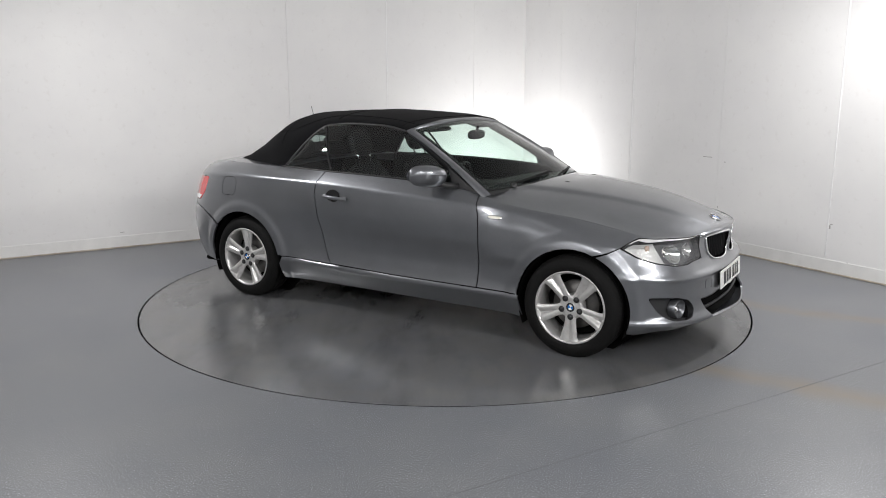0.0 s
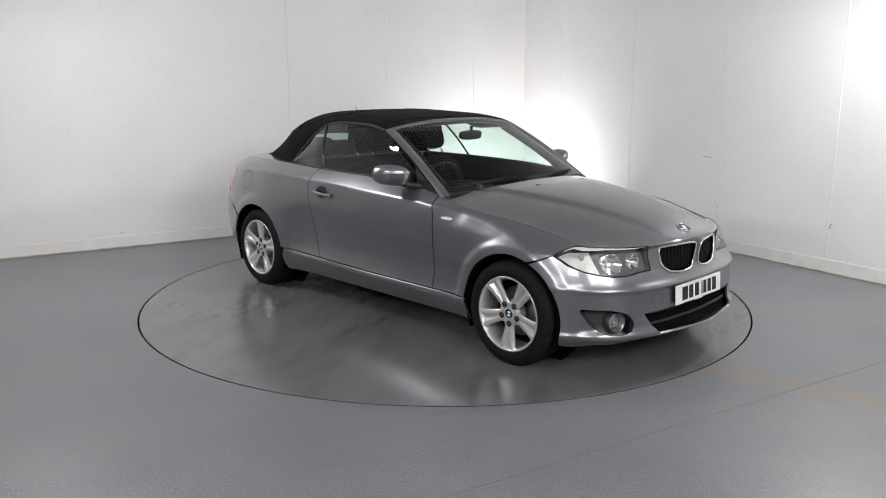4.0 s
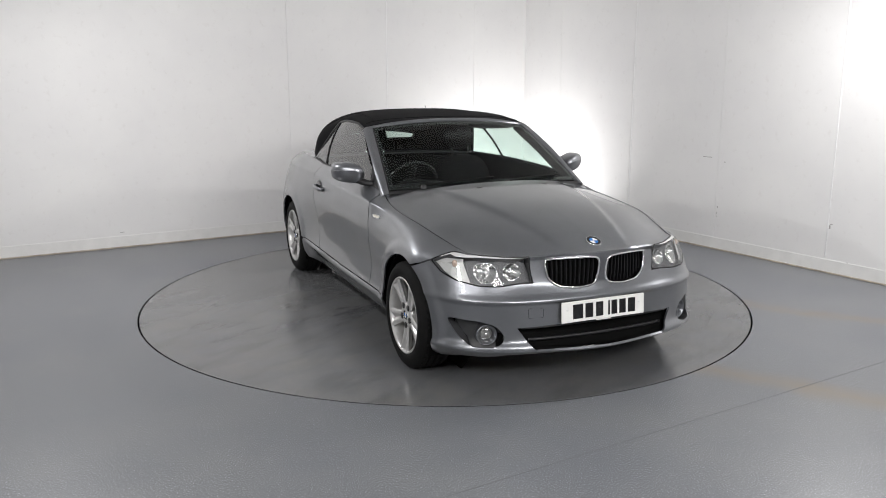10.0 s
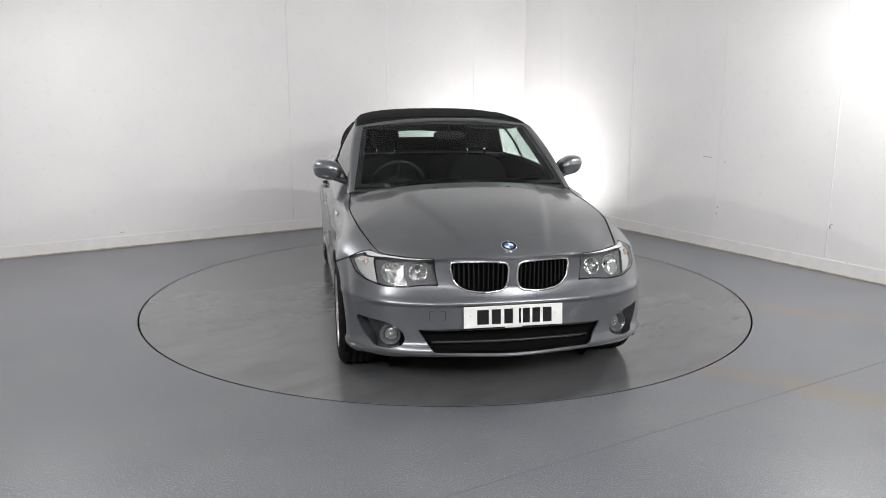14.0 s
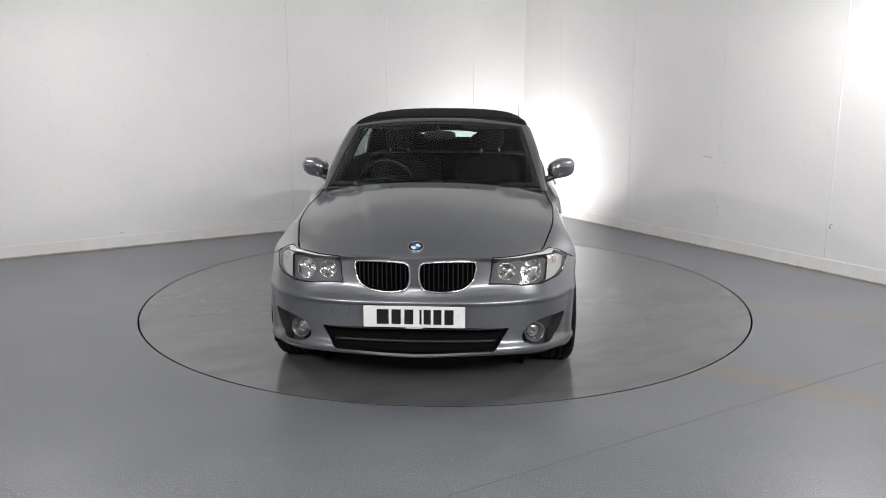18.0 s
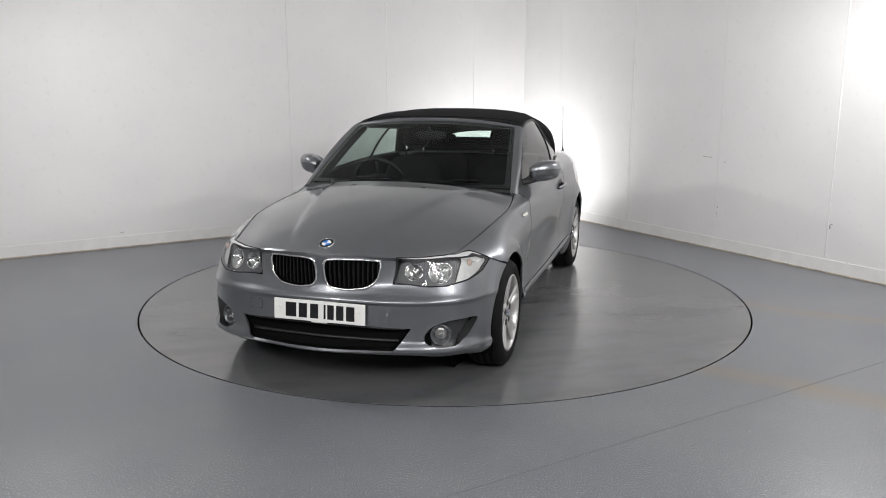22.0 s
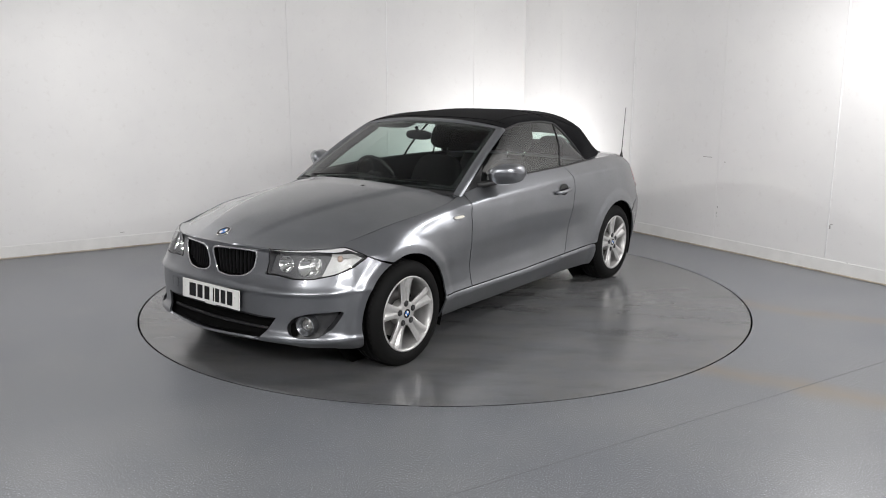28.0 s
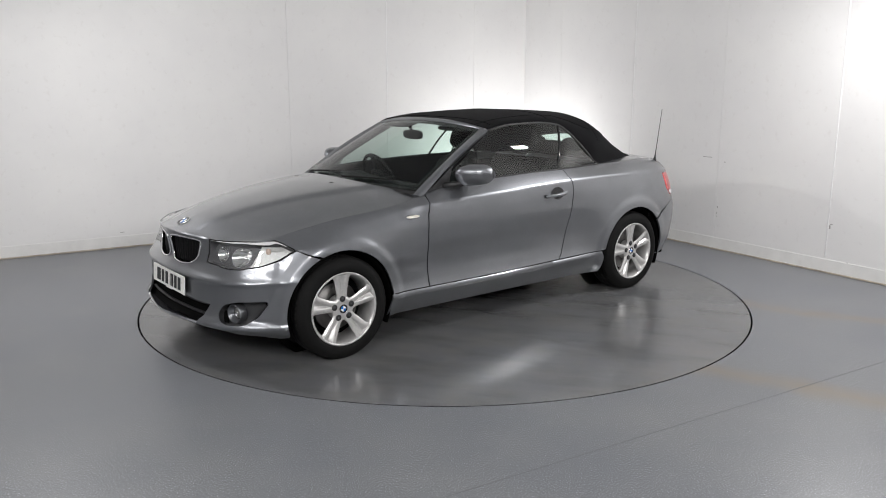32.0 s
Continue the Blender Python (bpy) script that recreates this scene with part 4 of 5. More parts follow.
    # stitched seam beads over the bows
    for sx in (1, -1):
        pts = [roof(a / 40, 0.5 + sx * 0.305) + Vector((0, 0, 0.003)) for a in range(0, 33)]
        part("seam", tube_bm(pts, 0.0022, 6), TOPCLOTH, top)
    for aa in (0.045, 0.40, 0.68):
        pts = [roof(aa, 0.10 + 0.80 * k / 40) + Vector((0, 0, 0.002)) for k in range(41)]
        part("bow_seam", tube_bm(pts, 0.0024, 6), TOPCLOTH, top)

    belt_s = lambda x: top_edge(s_of_x(x))

    def drop(a, b):
        xb = 0.590 + (-0.530 - 0.590) * a
        foot = belt_s(xb) + Vector((0, -0.012, -0.004))
        xt = 0.020 + (-0.702 - 0.020) * a ** 0.85
        head = Vector((xt, ROOF_Y(xt) + 0.004, ROOF_Z(xt) - 0.002))
        p = foot.lerp(head, b)
        return p + Vector((0, 0.020, 0.004)) * math.sin(math.pi * b)

    def quarter(a, b):
        xb = -0.545 + (-1.010 + 0.545) * a
        foot = belt_s(xb) + Vector((0, -0.012, -0.004))
        xt = -0.717 + (-1.012 + 0.717) * a
        head = Vector((xt, ROOF_Y(xt) + 0.004, ROOF_Z(xt) - 0.002))
        return foot.lerp(head, b) + Vector((0, 0.018, 0.003)) * math.sin(math.pi * b)
    for ob in sides("side_window", lambda: grid_bm(drop, 24, 14), GLASS, car, "tinted door window, raised", 0) + sides("quarter_window", lambda: grid_bm(quarter, 16, 14), GLASS, car, "tinted rear quarter window", 0):
        ob.visible_shadow = False
    sides("window_divider", lambda: tube_bm([quarter(0, b / 8) * 0.5 + drop(1, b / 8) * 0.5 for b in range(9)], 0.009, 6), GLOSSBLACK, car, "", 0)
    sides("waist_seal", lambda: tube_bm([belt_s(0.66 + (-1.70) * k / 40) + Vector((0, -0.004, 0.002)) for k in range(41)], 0.008, 6), BLACK, car, "black rubber waist seal", 0)
    edge = lambda: tube_bm([Vector((x, ROOF_Y(x) + 0.003, ROOF_Z(x))) for x in [0.03 - 1.05 * k / 36 for k in range(37)]], 0.009, 6)
    sides("roof_seal", edge, BLACK, car, "black roof edge seal", 0)
    # black corner at the foot of each door window, where the mirror stands
    def sail(a, b):
        xb = 0.640 - 0.20 * a
        foot = belt_s(xb) + Vector((0, -0.002, 0.0))
        head = foot + Vector((-0.23 * (1 - a) - 0.0, -0.022, 0.150 * (1 - a) + 0.004))
        return foot.lerp(head, b) + Vector((0, 0.006, 0))
    sides("mirror_sail", lambda: grid_bm(sail, 8, 8), BLACK, car, "black mirror base", 0.012)
    # cowl under the wiper arms
    def cowl(a, b):
        t = b * 2 - 1
        p = screen(0.0, b)
        q = Vector((0.868 - 0.152 * t * t, 0.742 * t, 0.966 - 0.045 * t * t))
        return p.lerp(q, a) + Vector((0, 0, -0.010))
    part("cowl", fair(grid_bm(cowl, 3, 30)), BLACK, car, "black plastic cowl")
    for pts, reach in (((0.500, 0.02), 0.50), ((-0.060, -0.52), 0.46)):
        y0, y1 = -pts[0], -pts[1]
        arm = new("wiper")
        arm.parent = car
        arm["label"] = "black wiper arm with its blade"
        line = []
        for k in range(13):
            y_ = y0 + (y1 - y0) * k / 12
            b = (y_ / 0.708 + 1) / 2
            line.append(screen(0.010 + 0.055 * (k / 12), b) + Vector((0.010, 0, 0.012)))
        part("arm", tube_bm(line, 0.007, 6, 0.6), RUBBER, arm)
        part("blade", tube_bm([p + Vector((-0.012, 0, 0.0)) for p in line[3:]], 0.006, 6, 0.7), RUBBER, arm)
        part("pivot", moved(lathe_bm([(0.001, 0.026), (0.016, 0.022), (0.02, 0.0)], 14, "z"), Matrix.Translation(line[0] - Vector((0, 0, 0.02)))), BLACK, arm)


def bowl_bm(poly, depth, step=0.016):
    """A recess behind a cut in the skin: its floor and its walls."""
    floor = panel_bm(poly, (), step, 0.001, -depth)
    bm = bmesh.new()
    rim, low = [], []
    e = 0.004
    for s, w in poly:
        p = skin(s, w)
        n = (skin(s + e, w) - skin(max(0.0, s - e), w)).cross(skin(s, w + e) - skin(s, w - e)).normalized()
        rim.append(bm.verts.new(p - n * 0.002))
        low.append(bm.verts.new(p - n * depth))
    for i in range(len(poly)):
        j = (i + 1) % len(poly)
        bm.faces.new((rim[i], rim[j], low[j], low[i]))
    return joined(floor, bm)


def ring_bm(poly, r, out):
    """A bead along an outline on the skin."""
    pts = []
    e = 0.004
    for s, w in poly:
        n = (skin(s + e, w) - skin(max(0.0, s - e), w)).cross(skin(s, w + e) - skin(s, w - e)).normalized()
        pts.append(skin(s, w) + n * out)
    pts += pts[:2]
    return tube_bm(pts, r, 8)


def head_top():
    """The headlamp's upper edge from its inner to its outer end."""
    line = HEAD[8:14]
    out = []
    for (s0, w0), (s1, w1) in zip(line, line[1:]):
        out += [(s0 + (s1 - s0) * k / 4, w0 + (w1 - w0) * k / 4) for k in range(4)]
    return out + [line[-1]]


def build_lamps(car):
    head = rounded(HEAD, 0.022, 3)
    for flip in (False, True):
        fl = (lambda bm: mirrored(bm)) if flip else (lambda bm: bm)
        h = new("headlamp")
        h.parent = car
        h["label"] = "clear twin-reflector headlamp with a dark surround"
        lens = part("lens", fair(fl(panel_bm(head, (), 0.014, 0.004, -0.001))), LENS, h, "clear lens")
        lens.visible_shadow = False
        part("housing", fl(bowl_bm(inset(head, 0.003), 0.095)), LAMPGREY, h, "dark grey housing")
        part("surround", fl(ring_bm(inset(head, 0.001), 0.0034, -0.002)), GLOSSBLACK, h)
        spots = ((0.614, 0.651, 0.057), (0.478, 0.651, 0.046))
        holes = [[Y(y + r * math.cos(k * math.pi / 14), z + 0.92 * r * math.sin(k * math.pi / 14)) for k in range(28)] for y, z, r in spots]
        plate = [Y(y, z) for y, z in ((0.694, 0.712), (0.690, 0.597), (0.600, 0.586), (0.555, 0.585), (0.470, 0.593), (0.386, 0.596), (0.394, 0.640), (0.412, 0.690), (0.445, 0.702), (0.520, 0.710), (0.600, 0.714))]
        part("bezel", fl(panel_bm(plate, holes, 0.006, 0.0, -0.034)), LAMPGREY, h, "dark grey bezel round the reflectors")
        for (y, z, r), hole in zip(spots, holes):
            e = 0.004
            rim = []
            for s, w in hole:
                n = (skin(s + e, w) - skin(s - e, w)).cross(skin(s, w + e) - skin(s, w - e)).normalized()
                rim.append(skin(s, w) - n * 0.0335)
            mid = sum(rim, Vector()) / len(rim)

            def cup(a, b, rim=rim, mid=mid, r=r):
                k = 1 - 0.97 * a
                p = rim[int(b * len(rim) + 0.5) % len(rim)]
                return mid + (p - mid) * k + Vector((-0.75 * r * (1 - k * k), 0, 0))
            refl = part("reflector", fl(grid_bm(cup, 10, 28, True)), REFLECTOR, h, "round chrome reflector")
            part("reflector_ring", fl(tube_bm(rim + rim[:1], 0.0026, 6)), CHROME, refl)
            back = mid + Vector((-0.70 * r, 0, 0))
            part("bulb_cap", fl(tube_bm([back, back + Vector((0.3 * r, 0, 0)), back + Vector((0.5 * r, 0, 0))], 0.20 * r, 12, 0.7)), CHROME, refl)
        turn = [Y(y, z) for y, z in ((0.690, 0.716), (0.750, 0.708), (0.799, 0.682), (0.785, 0.644), (0.738, 0.607), (0.690, 0.594))]
        sig = part("indicator", fl(panel_bm(turn, (), 0.008, 0.0, -0.020)), CRYSTAL, h, "clear fluted indicator chamber")
        a, b = skin(*Y(0.735, 0.680)), Vector((-0.036, -0.020, 0))
        part("indicator_bulb", fl(moved(pad_bm(0, 0, 0, 0.014, 0.013, 0.018, None, 2.4), Matrix.Translation(a + b * 0.5))), BULB, sig, "pale amber bulb")
        up = head_top()
        brow_p = [(s, w - 0.001) for s, w in up] + [(s, w - 0.004 - 0.040 * min(1.0, 0.25 + (up[-1][0] - s) * 9)) for s, w in up[::-1]]
        part("brow", fl(panel_bm(brow_p, (), 0.005, 0.0, -0.0026)), LAMPSTRIP, h, "pale strip along the lamp's upper edge")
        # fog lamp in its duct
        fog = rounded([Y(*p) for p in FOG], 0.03, 3)
        # body-coloured duct drawn dark: its shade is in the colour
        duct = part("fog_duct", fl(bowl_bm(inset(fog, -0.001), 0.060, 0.012)), RECESS_SHADE, car, "bumper duct with its shade put into the dark grey")
        f = new("fog_lamp")
        f.parent = car
        f["label"] = "small round fog lamp in the bumper duct"
        at = skin(*Y(0.622, 0.326))
        m = Matrix.Translation((at.x - 0.022, 0.624, 0.326)) @ Matrix.Rotation(radians(16), 4, "Z")
        part("fog_bezel", fl(moved(lathe_bm([(0.034, -0.040), (0.036, -0.036), (0.042, -0.020), (0.050, -0.004), (0.053, -0.002), (0.056, -0.007), (0.057, -0.05)], 36, "x"), m)), PAINT, f, "grey funnel-shaped bezel")
        part("fog_lens", fl(moved(lathe_bm([(0.001, -0.026), (0.014, -0.027), (0.026, -0.030), (0.033, -0.035), (0.038, -0.042)], 28, "x"), m)), FOGLENS, f, "pale fluted fog lens")
        part("fog_bulb_cap", fl(moved(lathe_bm([(0.001, -0.021), (0.007, -0.022), (0.009, -0.030)], 14, "x"), m)), CHROME, f)
        # kidney grille
        kid = rounded([Y(*p) for p in KIDNEY], 0.03, 4)
        k_ob = part("kidney_grille", fl(bowl_bm(kid, 0.032, 0.014)), SHADE_LINER, car, "black kidney grille with a chrome frame")
        part("chrome_frame", fl(ring_bm(kid, 0.0065, 0.003)), CHROME, k_ob, "chrome grille frame")
        for i in range(11):
            y0 = 0.048 + 0.0245 * i
            z1 = 0.709
            z0 = 0.567 + (0.0 if y0 < 0.2 else (y0 - 0.2) * 0.35)
            if y0 > 0.285:
                z1, z0 = 0.696, 0.605
            top_p, low_p = skin(*Y(y0, z1)), skin(*Y(y0, z0))
            q0, q1 = low_p - Vector((0.020, 0, 0)), top_p - Vector((0.020, 0, 0))
            bm = bmesh.new()
            ring_v = []
            for p in (q0, (q0 + q1) / 2 + Vector((0.003, 0, 0)), q1):
                ring_v.append([bm.verts.new(p + Vector((dx, dy, 0))) for dx, dy in ((0.004, -0.0028), (0.004, 0.0028), (-0.012, 0.0028), (-0.012, -0.0028))])
            for a, b in zip(ring_v, ring_v[1:]):
                for c in range(4):
                    bm.faces.new((a[c], a[(c + 1) % 4], b[(c + 1) % 4], b[c]))
            part("grille_slat", fl(bm), TRIM, k_ob, smooth=False)
        # side repeater on the wing
        mark = rounded([X(0.858, 0.796), X(0.838, 0.802), X(0.775, 0.806), X(0.752, 0.797), X(0.775, 0.786), X(0.838, 0.784)], 0.012, 3)
        rep = part("side_repeater", fair(fl(panel_bm(mark, (), 0.006, 0.0, 0.004))), AMBER, car, "small clear side repeater")
        thick(rep, 0.006)
        part("repeater_frame", fl(ring_bm(mark, 0.0028, 0.003)), CHROME, rep)
        # tow-eye cover
        if flip:
            eye = [Y(y, z) for y, z in ((0.430, 0.468), (0.350, 0.468), (0.350, 0.418), (0.430, 0.418))]
            part("tow_eye_cover", fl(ring_bm(rounded(eye, 0.006, 2), 0.0008, 0.0)), SHADE_LINER, car, "square tow-eye cover outline")
    # lower intake, one dark recess with a blade
    def nose_x(y, z):
        return skin(*(Y(abs(y), z) if abs(y) > 0.002 else (0.0, z))).x

    def recess(a, b):
        z = 0.235 + 0.150 * b
        y = 0.500 * (a * 2 - 1)
        return Vector((nose_x(y, 0.33) - 0.010 - 0.045 * min(1, b * 3) + 0.02 * abs(a * 2 - 1) ** 8, y, z))
    intake = part("lower_intake", grid_bm(recess, 30, 4), SHADE_LINER, car, "black lower air intake")
    for z, half in ((0.300, 0.420),):
        pts = []
        for k in range(25):
            y_ = half * (k / 12 - 1)
            p = skin(*(Y(abs(y_), z) if abs(y_) > 0.002 else (0.0, z)))
            pts.append(Vector((p.x - 0.030, y_, z)))
        part("intake_blade", tube_bm(pts, 0.0085, 6), BLACK, intake)
    pts = []
    for k in range(25):
        y_ = 0.46 * (k / 12 - 1)
        p = skin(*(Y(abs(y_), 0.366) if abs(y_) > 0.002 else (0.0, 0.366)))
        pts.append(Vector((p.x - 0.012, y_, 0.366)))
    part("intake_lip", tube_bm(pts, 0.007, 6), BLACK, intake)


def build_fittings(car):
    # number plate: the characters stand as plain bars
    m = Matrix.Translation((2.050, 0, 0.437)) @ Matrix.Rotation(radians(-4), 4, "Y")
    plate = part("number_plate", moved(box_bm(-0.003, 0.003, -0.261, 0.261, -0.0555, 0.0555, 0.0025), m), PLATE, car, "white front plate with a row of dark bars", smooth=False)
    for y0, y1 in ((0.204, 0.153), (0.142, 0.097), (0.087, 0.047), (0.039, 0.027), (-0.002, -0.052), (-0.066, -0.118), (-0.128, -0.195)):
        yc, hw = (y0 + y1) / 2, (y0 - y1) / 2
        part("bar", moved(box_bm(0.0032, 0.0040, yc - hw * 0.92, yc + hw * 0.92, -0.0385, 0.0385), m), GLOSSBLACK, plate, smooth=False)
    for y in (0.225, -0.225):
        part("screw_cap", moved(lathe_bm([(0.001, 0.006), (0.005, 0.005), (0.006, 0.003)], 12, "x"), m @ Matrix.Translation((0, y, 0.012))), WHITE, plate)
    part("plate_holder", moved(box_bm(-0.012, -0.0031, -0.24, 0.24, -0.052, 0.052, 0.003), m), BLACK, plate, smooth=False)
    part("holder_tab", moved(box_bm(-0.006, 0.002, -0.045, 0.045, -0.0610, -0.0560), m), PLATE, plate, "small pale tab with unreadable print", smooth=False)
    # bonnet badge
    n = Vector((0.42, 0, 0.91)).normalized()
    roundel(Matrix.Translation((1.935, 0, 0.779)) @ n.to_track_quat("Z", "Y").to_matrix().to_4x4(), 0.041, car, "bonnet_badge")
    for y in (0.232, -0.232):
        part("washer_nozzle", box_bm(1.012, 1.040, y - 0.016, y + 0.016, 0.955, 0.972, 0.005), BLACK, car, "small black washer nozzle")
    # aerial
    a = new("aerial")
    a.parent = car
    a["label"] = "thin black rod aerial on the boot corner"
    p0, p1 = Vector((-1.820, 0.655, 0.972)), Vector((-1.921, 0.630, 1.392))
    part("aerial_foot", tube_bm([p0 - Vector((0, 0, 0.015)), p0 + (p1 - p0) * 0.03, p0 + (p1 - p0) * 0.12], 0.020, 12, 0.2), BLACK, a)
    part("rod", tube_bm([p0, p0 + (p1 - p0) * 0.3, p1], 0.0042, 8, 0.5), BLACK, a)
    for flip in (False, True):
        fl = (lambda bm: mirrored(bm)) if flip else (lambda bm: bm)
        # door handle over its cup
        hd = new("door_handle")
        hd.parent = car
        hd["label"] = "grey bow handle over a dark cup"
        cup = [X(-0.455 + 0.062 * math.cos(k * math.pi / 8), 0.838 + 0.042 * math.sin(k * math.pi / 8)) for k in range(16)]
        # no hollow here: a black oval on the skin paints the cup's shade
        part("cup_shade", fair(fl(panel_bm(cup, (), 0.010, 0.0, 0.0045))), GLOSSBLACK, hd, "flat black oval painted as the cup's shade")
        pts = []
        for k in range(15):
            x_ = -0.335 - 0.200 * k / 14
            pts.append(Vector((x_, skin(s_of_x(x_), 0.83).y + 0.006 + 0.026 * math.sin(math.pi * k / 14) ** 0.6, 0.823 + 0.012 * k / 14)))
        bm = tube_bm(pts, 0.013, 10)
        part("bow", fair(fl(bm)), PAINT, hd)
        # mirror
        mr = new("door_mirror")
        mr.parent = car
        mr["label"] = "grey door mirror on a black arm"

        def bodyf(lo, hi):
            def f(a, b):
                # a along the width, b round the section
                t = a * 2 - 1
                n = 3.6 if t > 0 else 1.9
                k = (1 - abs(t) ** n) ** (1 / 2.4) if abs(t) < 1 else 0.0
                ang = lo + (hi - lo) * b
                c, s_ = math.cos(ang), math.sin(ang)
                c = math.copysign(abs(c) ** 0.62, c)
                s_ = math.copysign(abs(s_) ** 0.72, s_)
                front = 0.108 if c > 0 else 0.050
                taper = 1.0 - 0.08 * t
                up = 0.060 if s_ > 0 else 0.080 - 0.014 * t
                back = 0.030 * max(0, -s_) * (1 if c > 0 else 0)
                return Vector((0.325 + (front - back) * c * k * taper - 0.045 * t, 0.870 + 0.100 * t, 1.034 + up * s_ * k - 0.020 * max(0.0, -t) ** 1.5))
            return f
        part("mirror_cap", fair_about(fl(grid_bm(bodyf(0.05, math.pi), 20, 18)), (0.33, -0.868 if flip else 0.868, 1.02)), PAINT, mr, "painted upper shell")
        part("mirror_base", fair_about(fl(grid_bm(bodyf(math.pi, 2 * math.pi + 0.05), 20, 18)), (0.33, -0.868 if flip else 0.868, 1.02)), PAINT, mr, "painted lower shell")
        part("mirror_line", fl(tube_bm([bodyf(0.05, math.pi)(a / 20, 0.0) for a in range(1, 20)], 0.003, 6)), PAINT, mr)

        def mglass(a, b):
            u, v = a * math.cos(2 * math.pi * b), a * math.sin(2 * math.pi * b)
            return Vector((0.274 - 0.040 * u, 0.868 + 0.090 * u, 1.026 + 0.052 * v))
        part("mirror_glass", fl(grid_bm(mglass, 6, 28, True)), CHROME, mr, "mirror glass")
        part("mirror_arm", fl(tube_bm([(0.490, 0.738, 0.955), (0.44, 0.775, 0.960), (0.385, 0.820, 0.972), (0.36, 0.850, 0.985)], 0.022, 10, 0.9)), BLACK, mr)


def fair_about(bm, c):
    bmesh.ops.recalc_face_normals(bm, faces=bm.faces[:])
    c = Vector(c)
    if sum((f.calc_center_median() - c).dot(f.normal) * f.calc_area() for f in bm.faces) < 0:
        bmesh.ops.reverse_faces(bm, faces=bm.faces[:])
    return bm


def pad_bm(cx, cy, cz, wx, wy, wz, m=None, n=4.0):
    """A soft cushion: a rounded block."""
    def f(a, b):
        u, v = (a - 0.5) * math.pi, b * 2 * math.pi
        e = 2 / n
        def p(q):
            return math.copysign(abs(q) ** e, q)
        return Vector((wx * p(math.cos(u)) * p(math.cos(v)), wy * p(math.cos(u)) * p(math.sin(v)), wz * p(math.sin(u))))
    bm = grid_bm(f, 16, 28, True)
    if m is not None:
        bm.transform(m)
    bm.transform(Matrix.Translation((cx, cy, cz)))
    bmesh.ops.recalc_face_normals(bm, faces=bm.faces[:])
    return bm


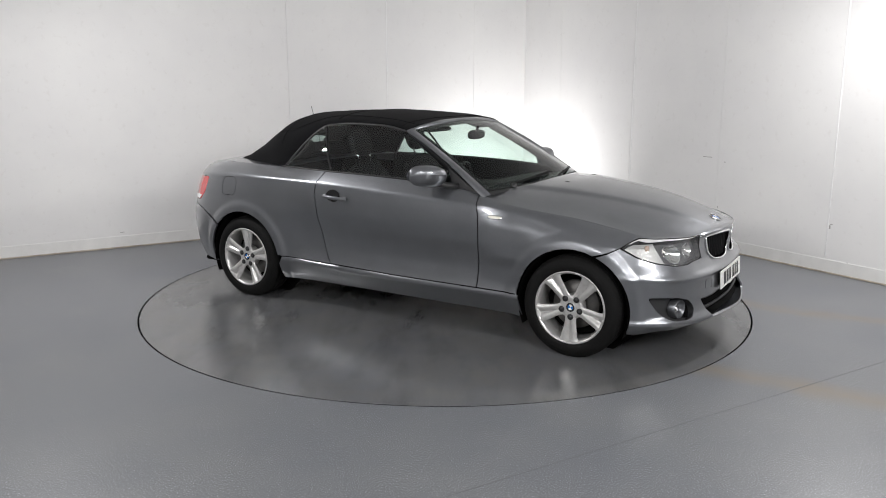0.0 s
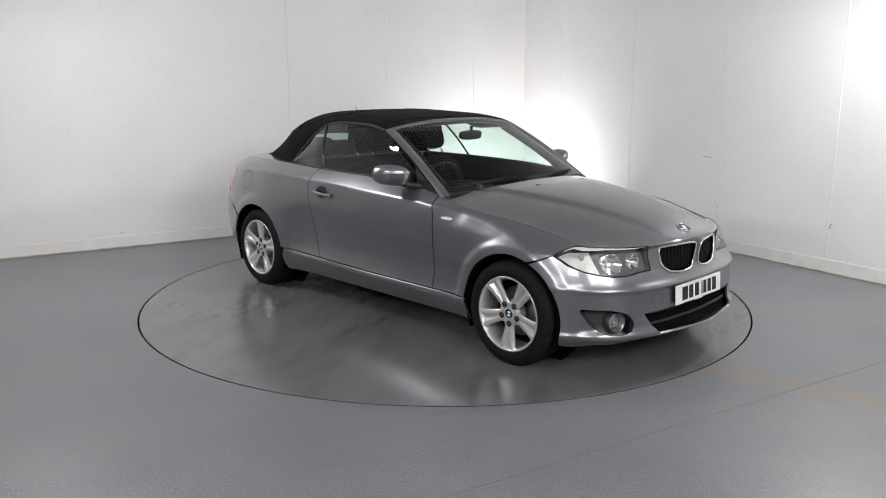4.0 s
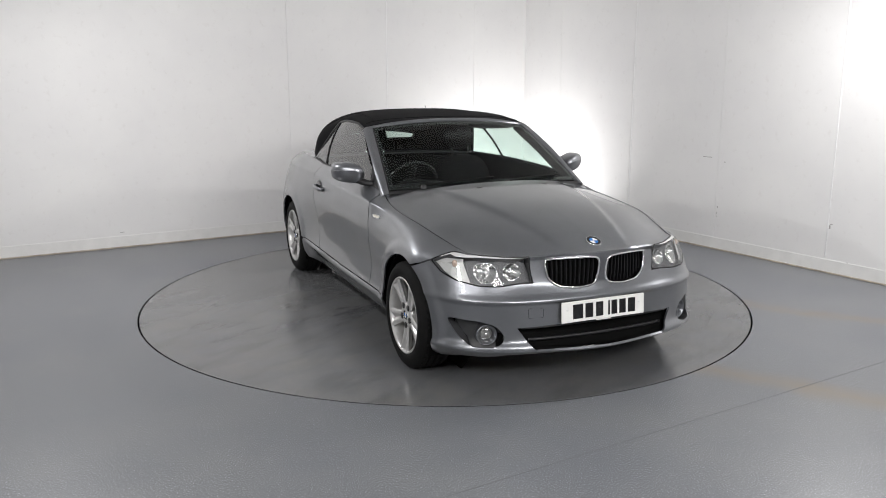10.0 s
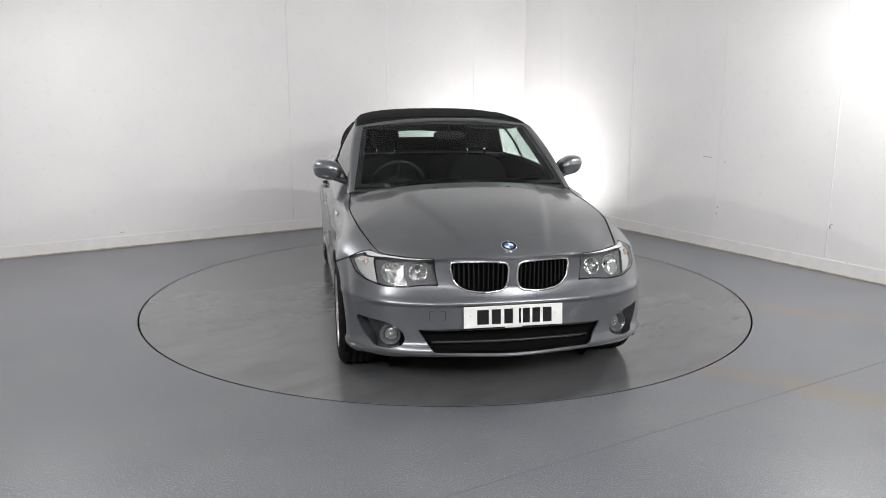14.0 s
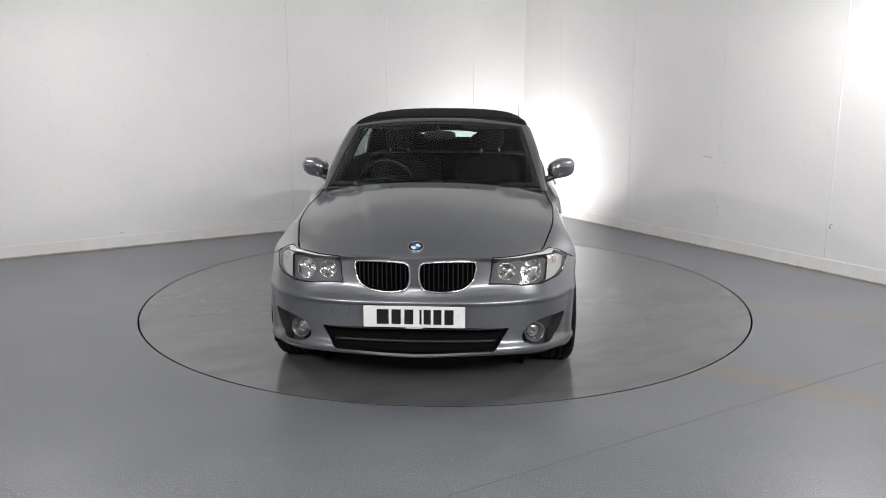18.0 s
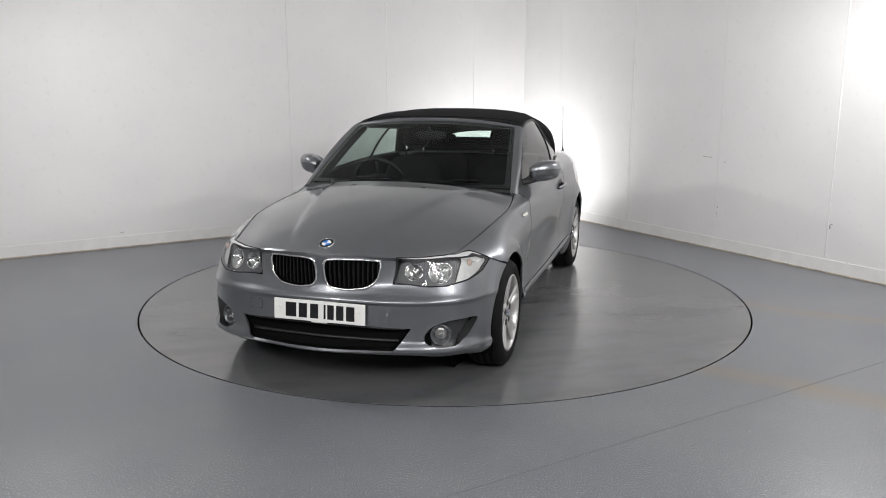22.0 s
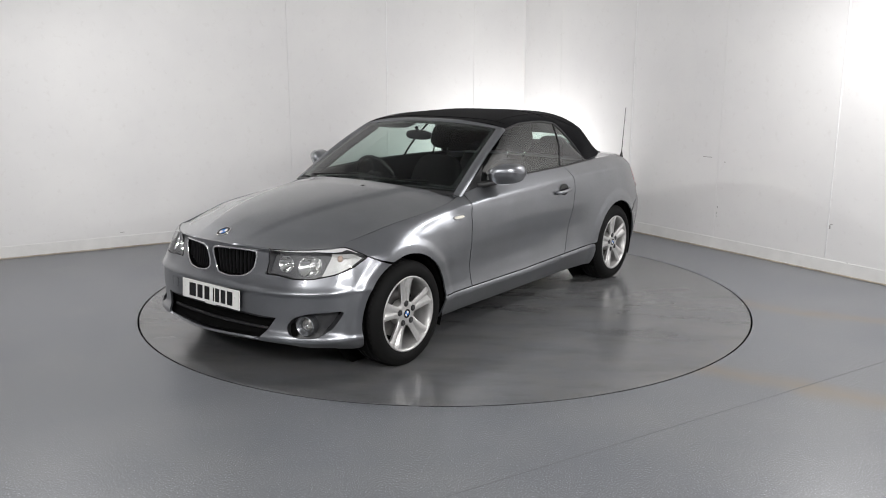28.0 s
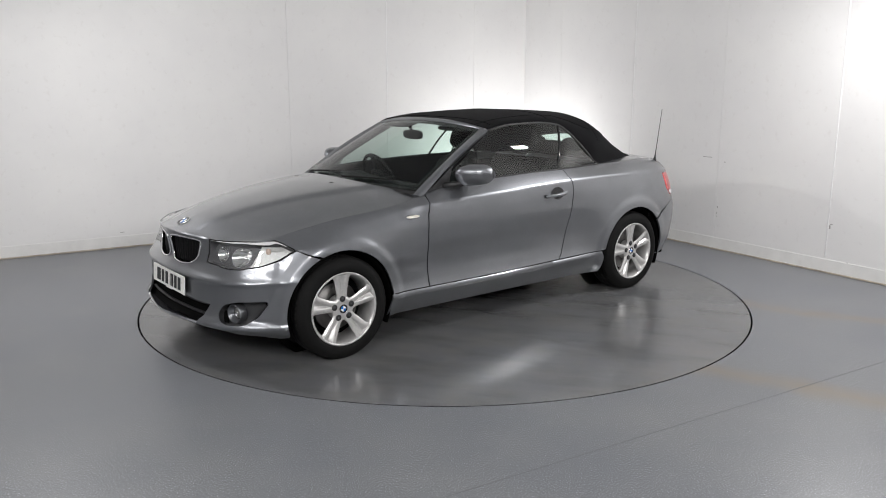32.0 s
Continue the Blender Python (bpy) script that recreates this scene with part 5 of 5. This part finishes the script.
def build_cabin(car):
    def dash(a, b):
        t = b * 2 - 1
        x = 0.80 - 0.46 * a - 0.10 * t * t * (1 - a)
        hump = 0.035 * math.exp(-((t * 0.66 + 0.37) / 0.17) ** 2) * max(0, 1 - abs(a - 0.8) * 3.0)
        z = 0.925 - 0.012 * t * t + 0.012 * math.sin(math.pi * min(1, a * 1.1)) + hump - 0.22 * max(0, a - 0.86) / 0.14
        return Vector((x, 0.69 * t, z))
    part("dashboard", fair(grid_bm(dash, 22, 36)), TRIM, car, "black dashboard with an instrument hood")
    part("cabin_floor", box_bm(-1.2, 0.75, -0.70, 0.70, 0.22, 0.26), TRIM, car)
    part("rear_bulkhead", pad_bm(-1.26, 0, 0.745, 0.14, 0.64, 0.385), SEATCLOTH, car)
    sides("door_card", lambda: grid_bm(lambda a, b: Vector((0.62 - 1.65 * a, top_edge(s_of_x(0.62 - 1.65 * a)).y - 0.030 - 0.03 * (1 - b), 0.30 + (top_edge(s_of_x(0.62 - 1.65 * a)).z - 0.30) * b)), 20, 4), TRIM, car, "dark door lining", 0.01)
    for flip in (False, True):
        y = -0.37 if flip else 0.37
        seat = new("front_seat")
        seat.parent = car
        seat["label"] = "charcoal cloth front seat with a headrest"
        lean = Matrix.Rotation(radians(-20), 4, "Y")
        part("cushion", pad_bm(-0.12, y, 0.50, 0.27, 0.25, 0.09), SEATCLOTH, seat)
        part("backrest", pad_bm(-0.455, y, 0.74, 0.075, 0.245, 0.30, lean, 3.2), SEATCLOTH, seat)
        part("headrest", pad_bm(-0.585, y, 1.170, 0.050, 0.112, 0.100, lean, 3.0), SEATCLOTH, seat)
        for dy in (-0.072, 0.072):
            part("headrest_post", tube_bm([(-0.535, y + dy, 1.03), (-0.575, y + dy, 1.14)], 0.007, 8), CHROME, seat)
        rear = new("rear_seat")
        rear.parent = car
        rear["label"] = "charcoal cloth rear seat with a headrest"
        part("cushion", pad_bm(-0.88, y * 0.88, 0.52, 0.20, 0.26, 0.09), SEATCLOTH, rear)
        part("backrest", pad_bm(-1.10, y * 0.88, 0.80, 0.07, 0.27, 0.25, lean, 3.2), SEATCLOTH, rear)
        part("headrest", pad_bm(-1.19, y * 0.88, 1.110, 0.045, 0.125, 0.06, lean, 3.0), SEATCLOTH, rear)
    wheel = new("steering_wheel")
    wheel.parent = car
    wheel["label"] = "black three-spoke steering wheel"
    m = Matrix.Translation((0.235, -0.37, 0.895)) @ Matrix.Rotation(radians(-66), 4, "Y")
    pts = [m @ Vector((0.185 * math.cos(k * math.pi / 20), 0.185 * math.sin(k * math.pi / 20), 0)) for k in range(42)]
    part("wheel_rim", tube_bm(pts, 0.015, 8), GLOSSBLACK, wheel)
    part("wheel_hub", pad_bm(0.235, -0.37, 0.885, 0.075, 0.075, 0.022, Matrix.Rotation(radians(-66), 4, "Y")), TRIM, wheel)
    for a in (0, 180, 270):
        p = m @ Vector((0.18 * math.sin(radians(a + 90)), 0.18 * math.cos(radians(a + 90)), 0))
        part("wheel_spoke", tube_bm([m @ Vector((0, 0, 0)), p], 0.014, 6), TRIM, wheel)
    part("steering_column", tube_bm([m @ Vector((0, 0, 0)), (0.50, -0.37, 0.80)], 0.04, 10), TRIM, wheel)
    mirror = new("interior_mirror")
    mirror.parent = car
    mirror["label"] = "black rear-view mirror under the screen's head"
    part("mirror_shell", pad_bm(0.195, 0.01, 1.236, 0.020, 0.115, 0.034, None, 3.0), TRIM, mirror)
    part("mirror_stem", tube_bm([(0.195, 0.01, 1.25), (0.215, 0, 1.295)], 0.012, 8), TRIM, mirror)
    for y in (-0.35, 0.35):
        part("sun_visor", pad_bm(0.03, y, 1.306, 0.09, 0.19, 0.010, Matrix.Rotation(radians(18), 4, "Y")), TRIM, car, "folded dark sun visor")


def build_car():
    car = thing("car", "grey metallic two-door convertible with its black soft top up", "car")
    build_body(car)
    build_glasshouse(car)
    build_lamps(car)
    build_fittings(car)
    build_cabin(car)
    w = build_wheel()
    spots = [(AXLE, 1), (AXLE, -1), (-AXLE, 1), (-AXLE, -1)]
    for i, (x, sy) in enumerate(spots):
        m = Matrix.Translation((x, sy * (0.765 if x > 0 else 0.760), HUB_Z + 0.001)) @ Matrix.Rotation(0 if sy > 0 else math.pi, 4, "Z") @ Matrix.Rotation(radians((3, 36, 8, -5)[i]), 4, "Y")
        ob = w if i == 0 else copy_thing(w, m)
        ob.parent = car
        ob.matrix_basis = m
    return car


build_room()
TURNTABLE = build_turntable()
CAR = build_car()


def motions():
    """The disc turns steadily and carries the car with it."""
    start, rate = -31.747, -3.4259
    off = Vector((0.0891, -0.0290, 0))
    rows_disc, rows_car = [], []
    for t in range(0, 33):
        ang = start + rate * t
        p = Matrix.Rotation(radians(ang), 3, "Z") @ off
        rows_disc.append((t, pose(0, 0, 0, 0, 0, ang - start)))
        rows_car.append((t, pose(p.x, p.y, 0, 0, 0, ang)))
    walk(TURNTABLE, rows_disc)
    walk(CAR, rows_car)


motions()
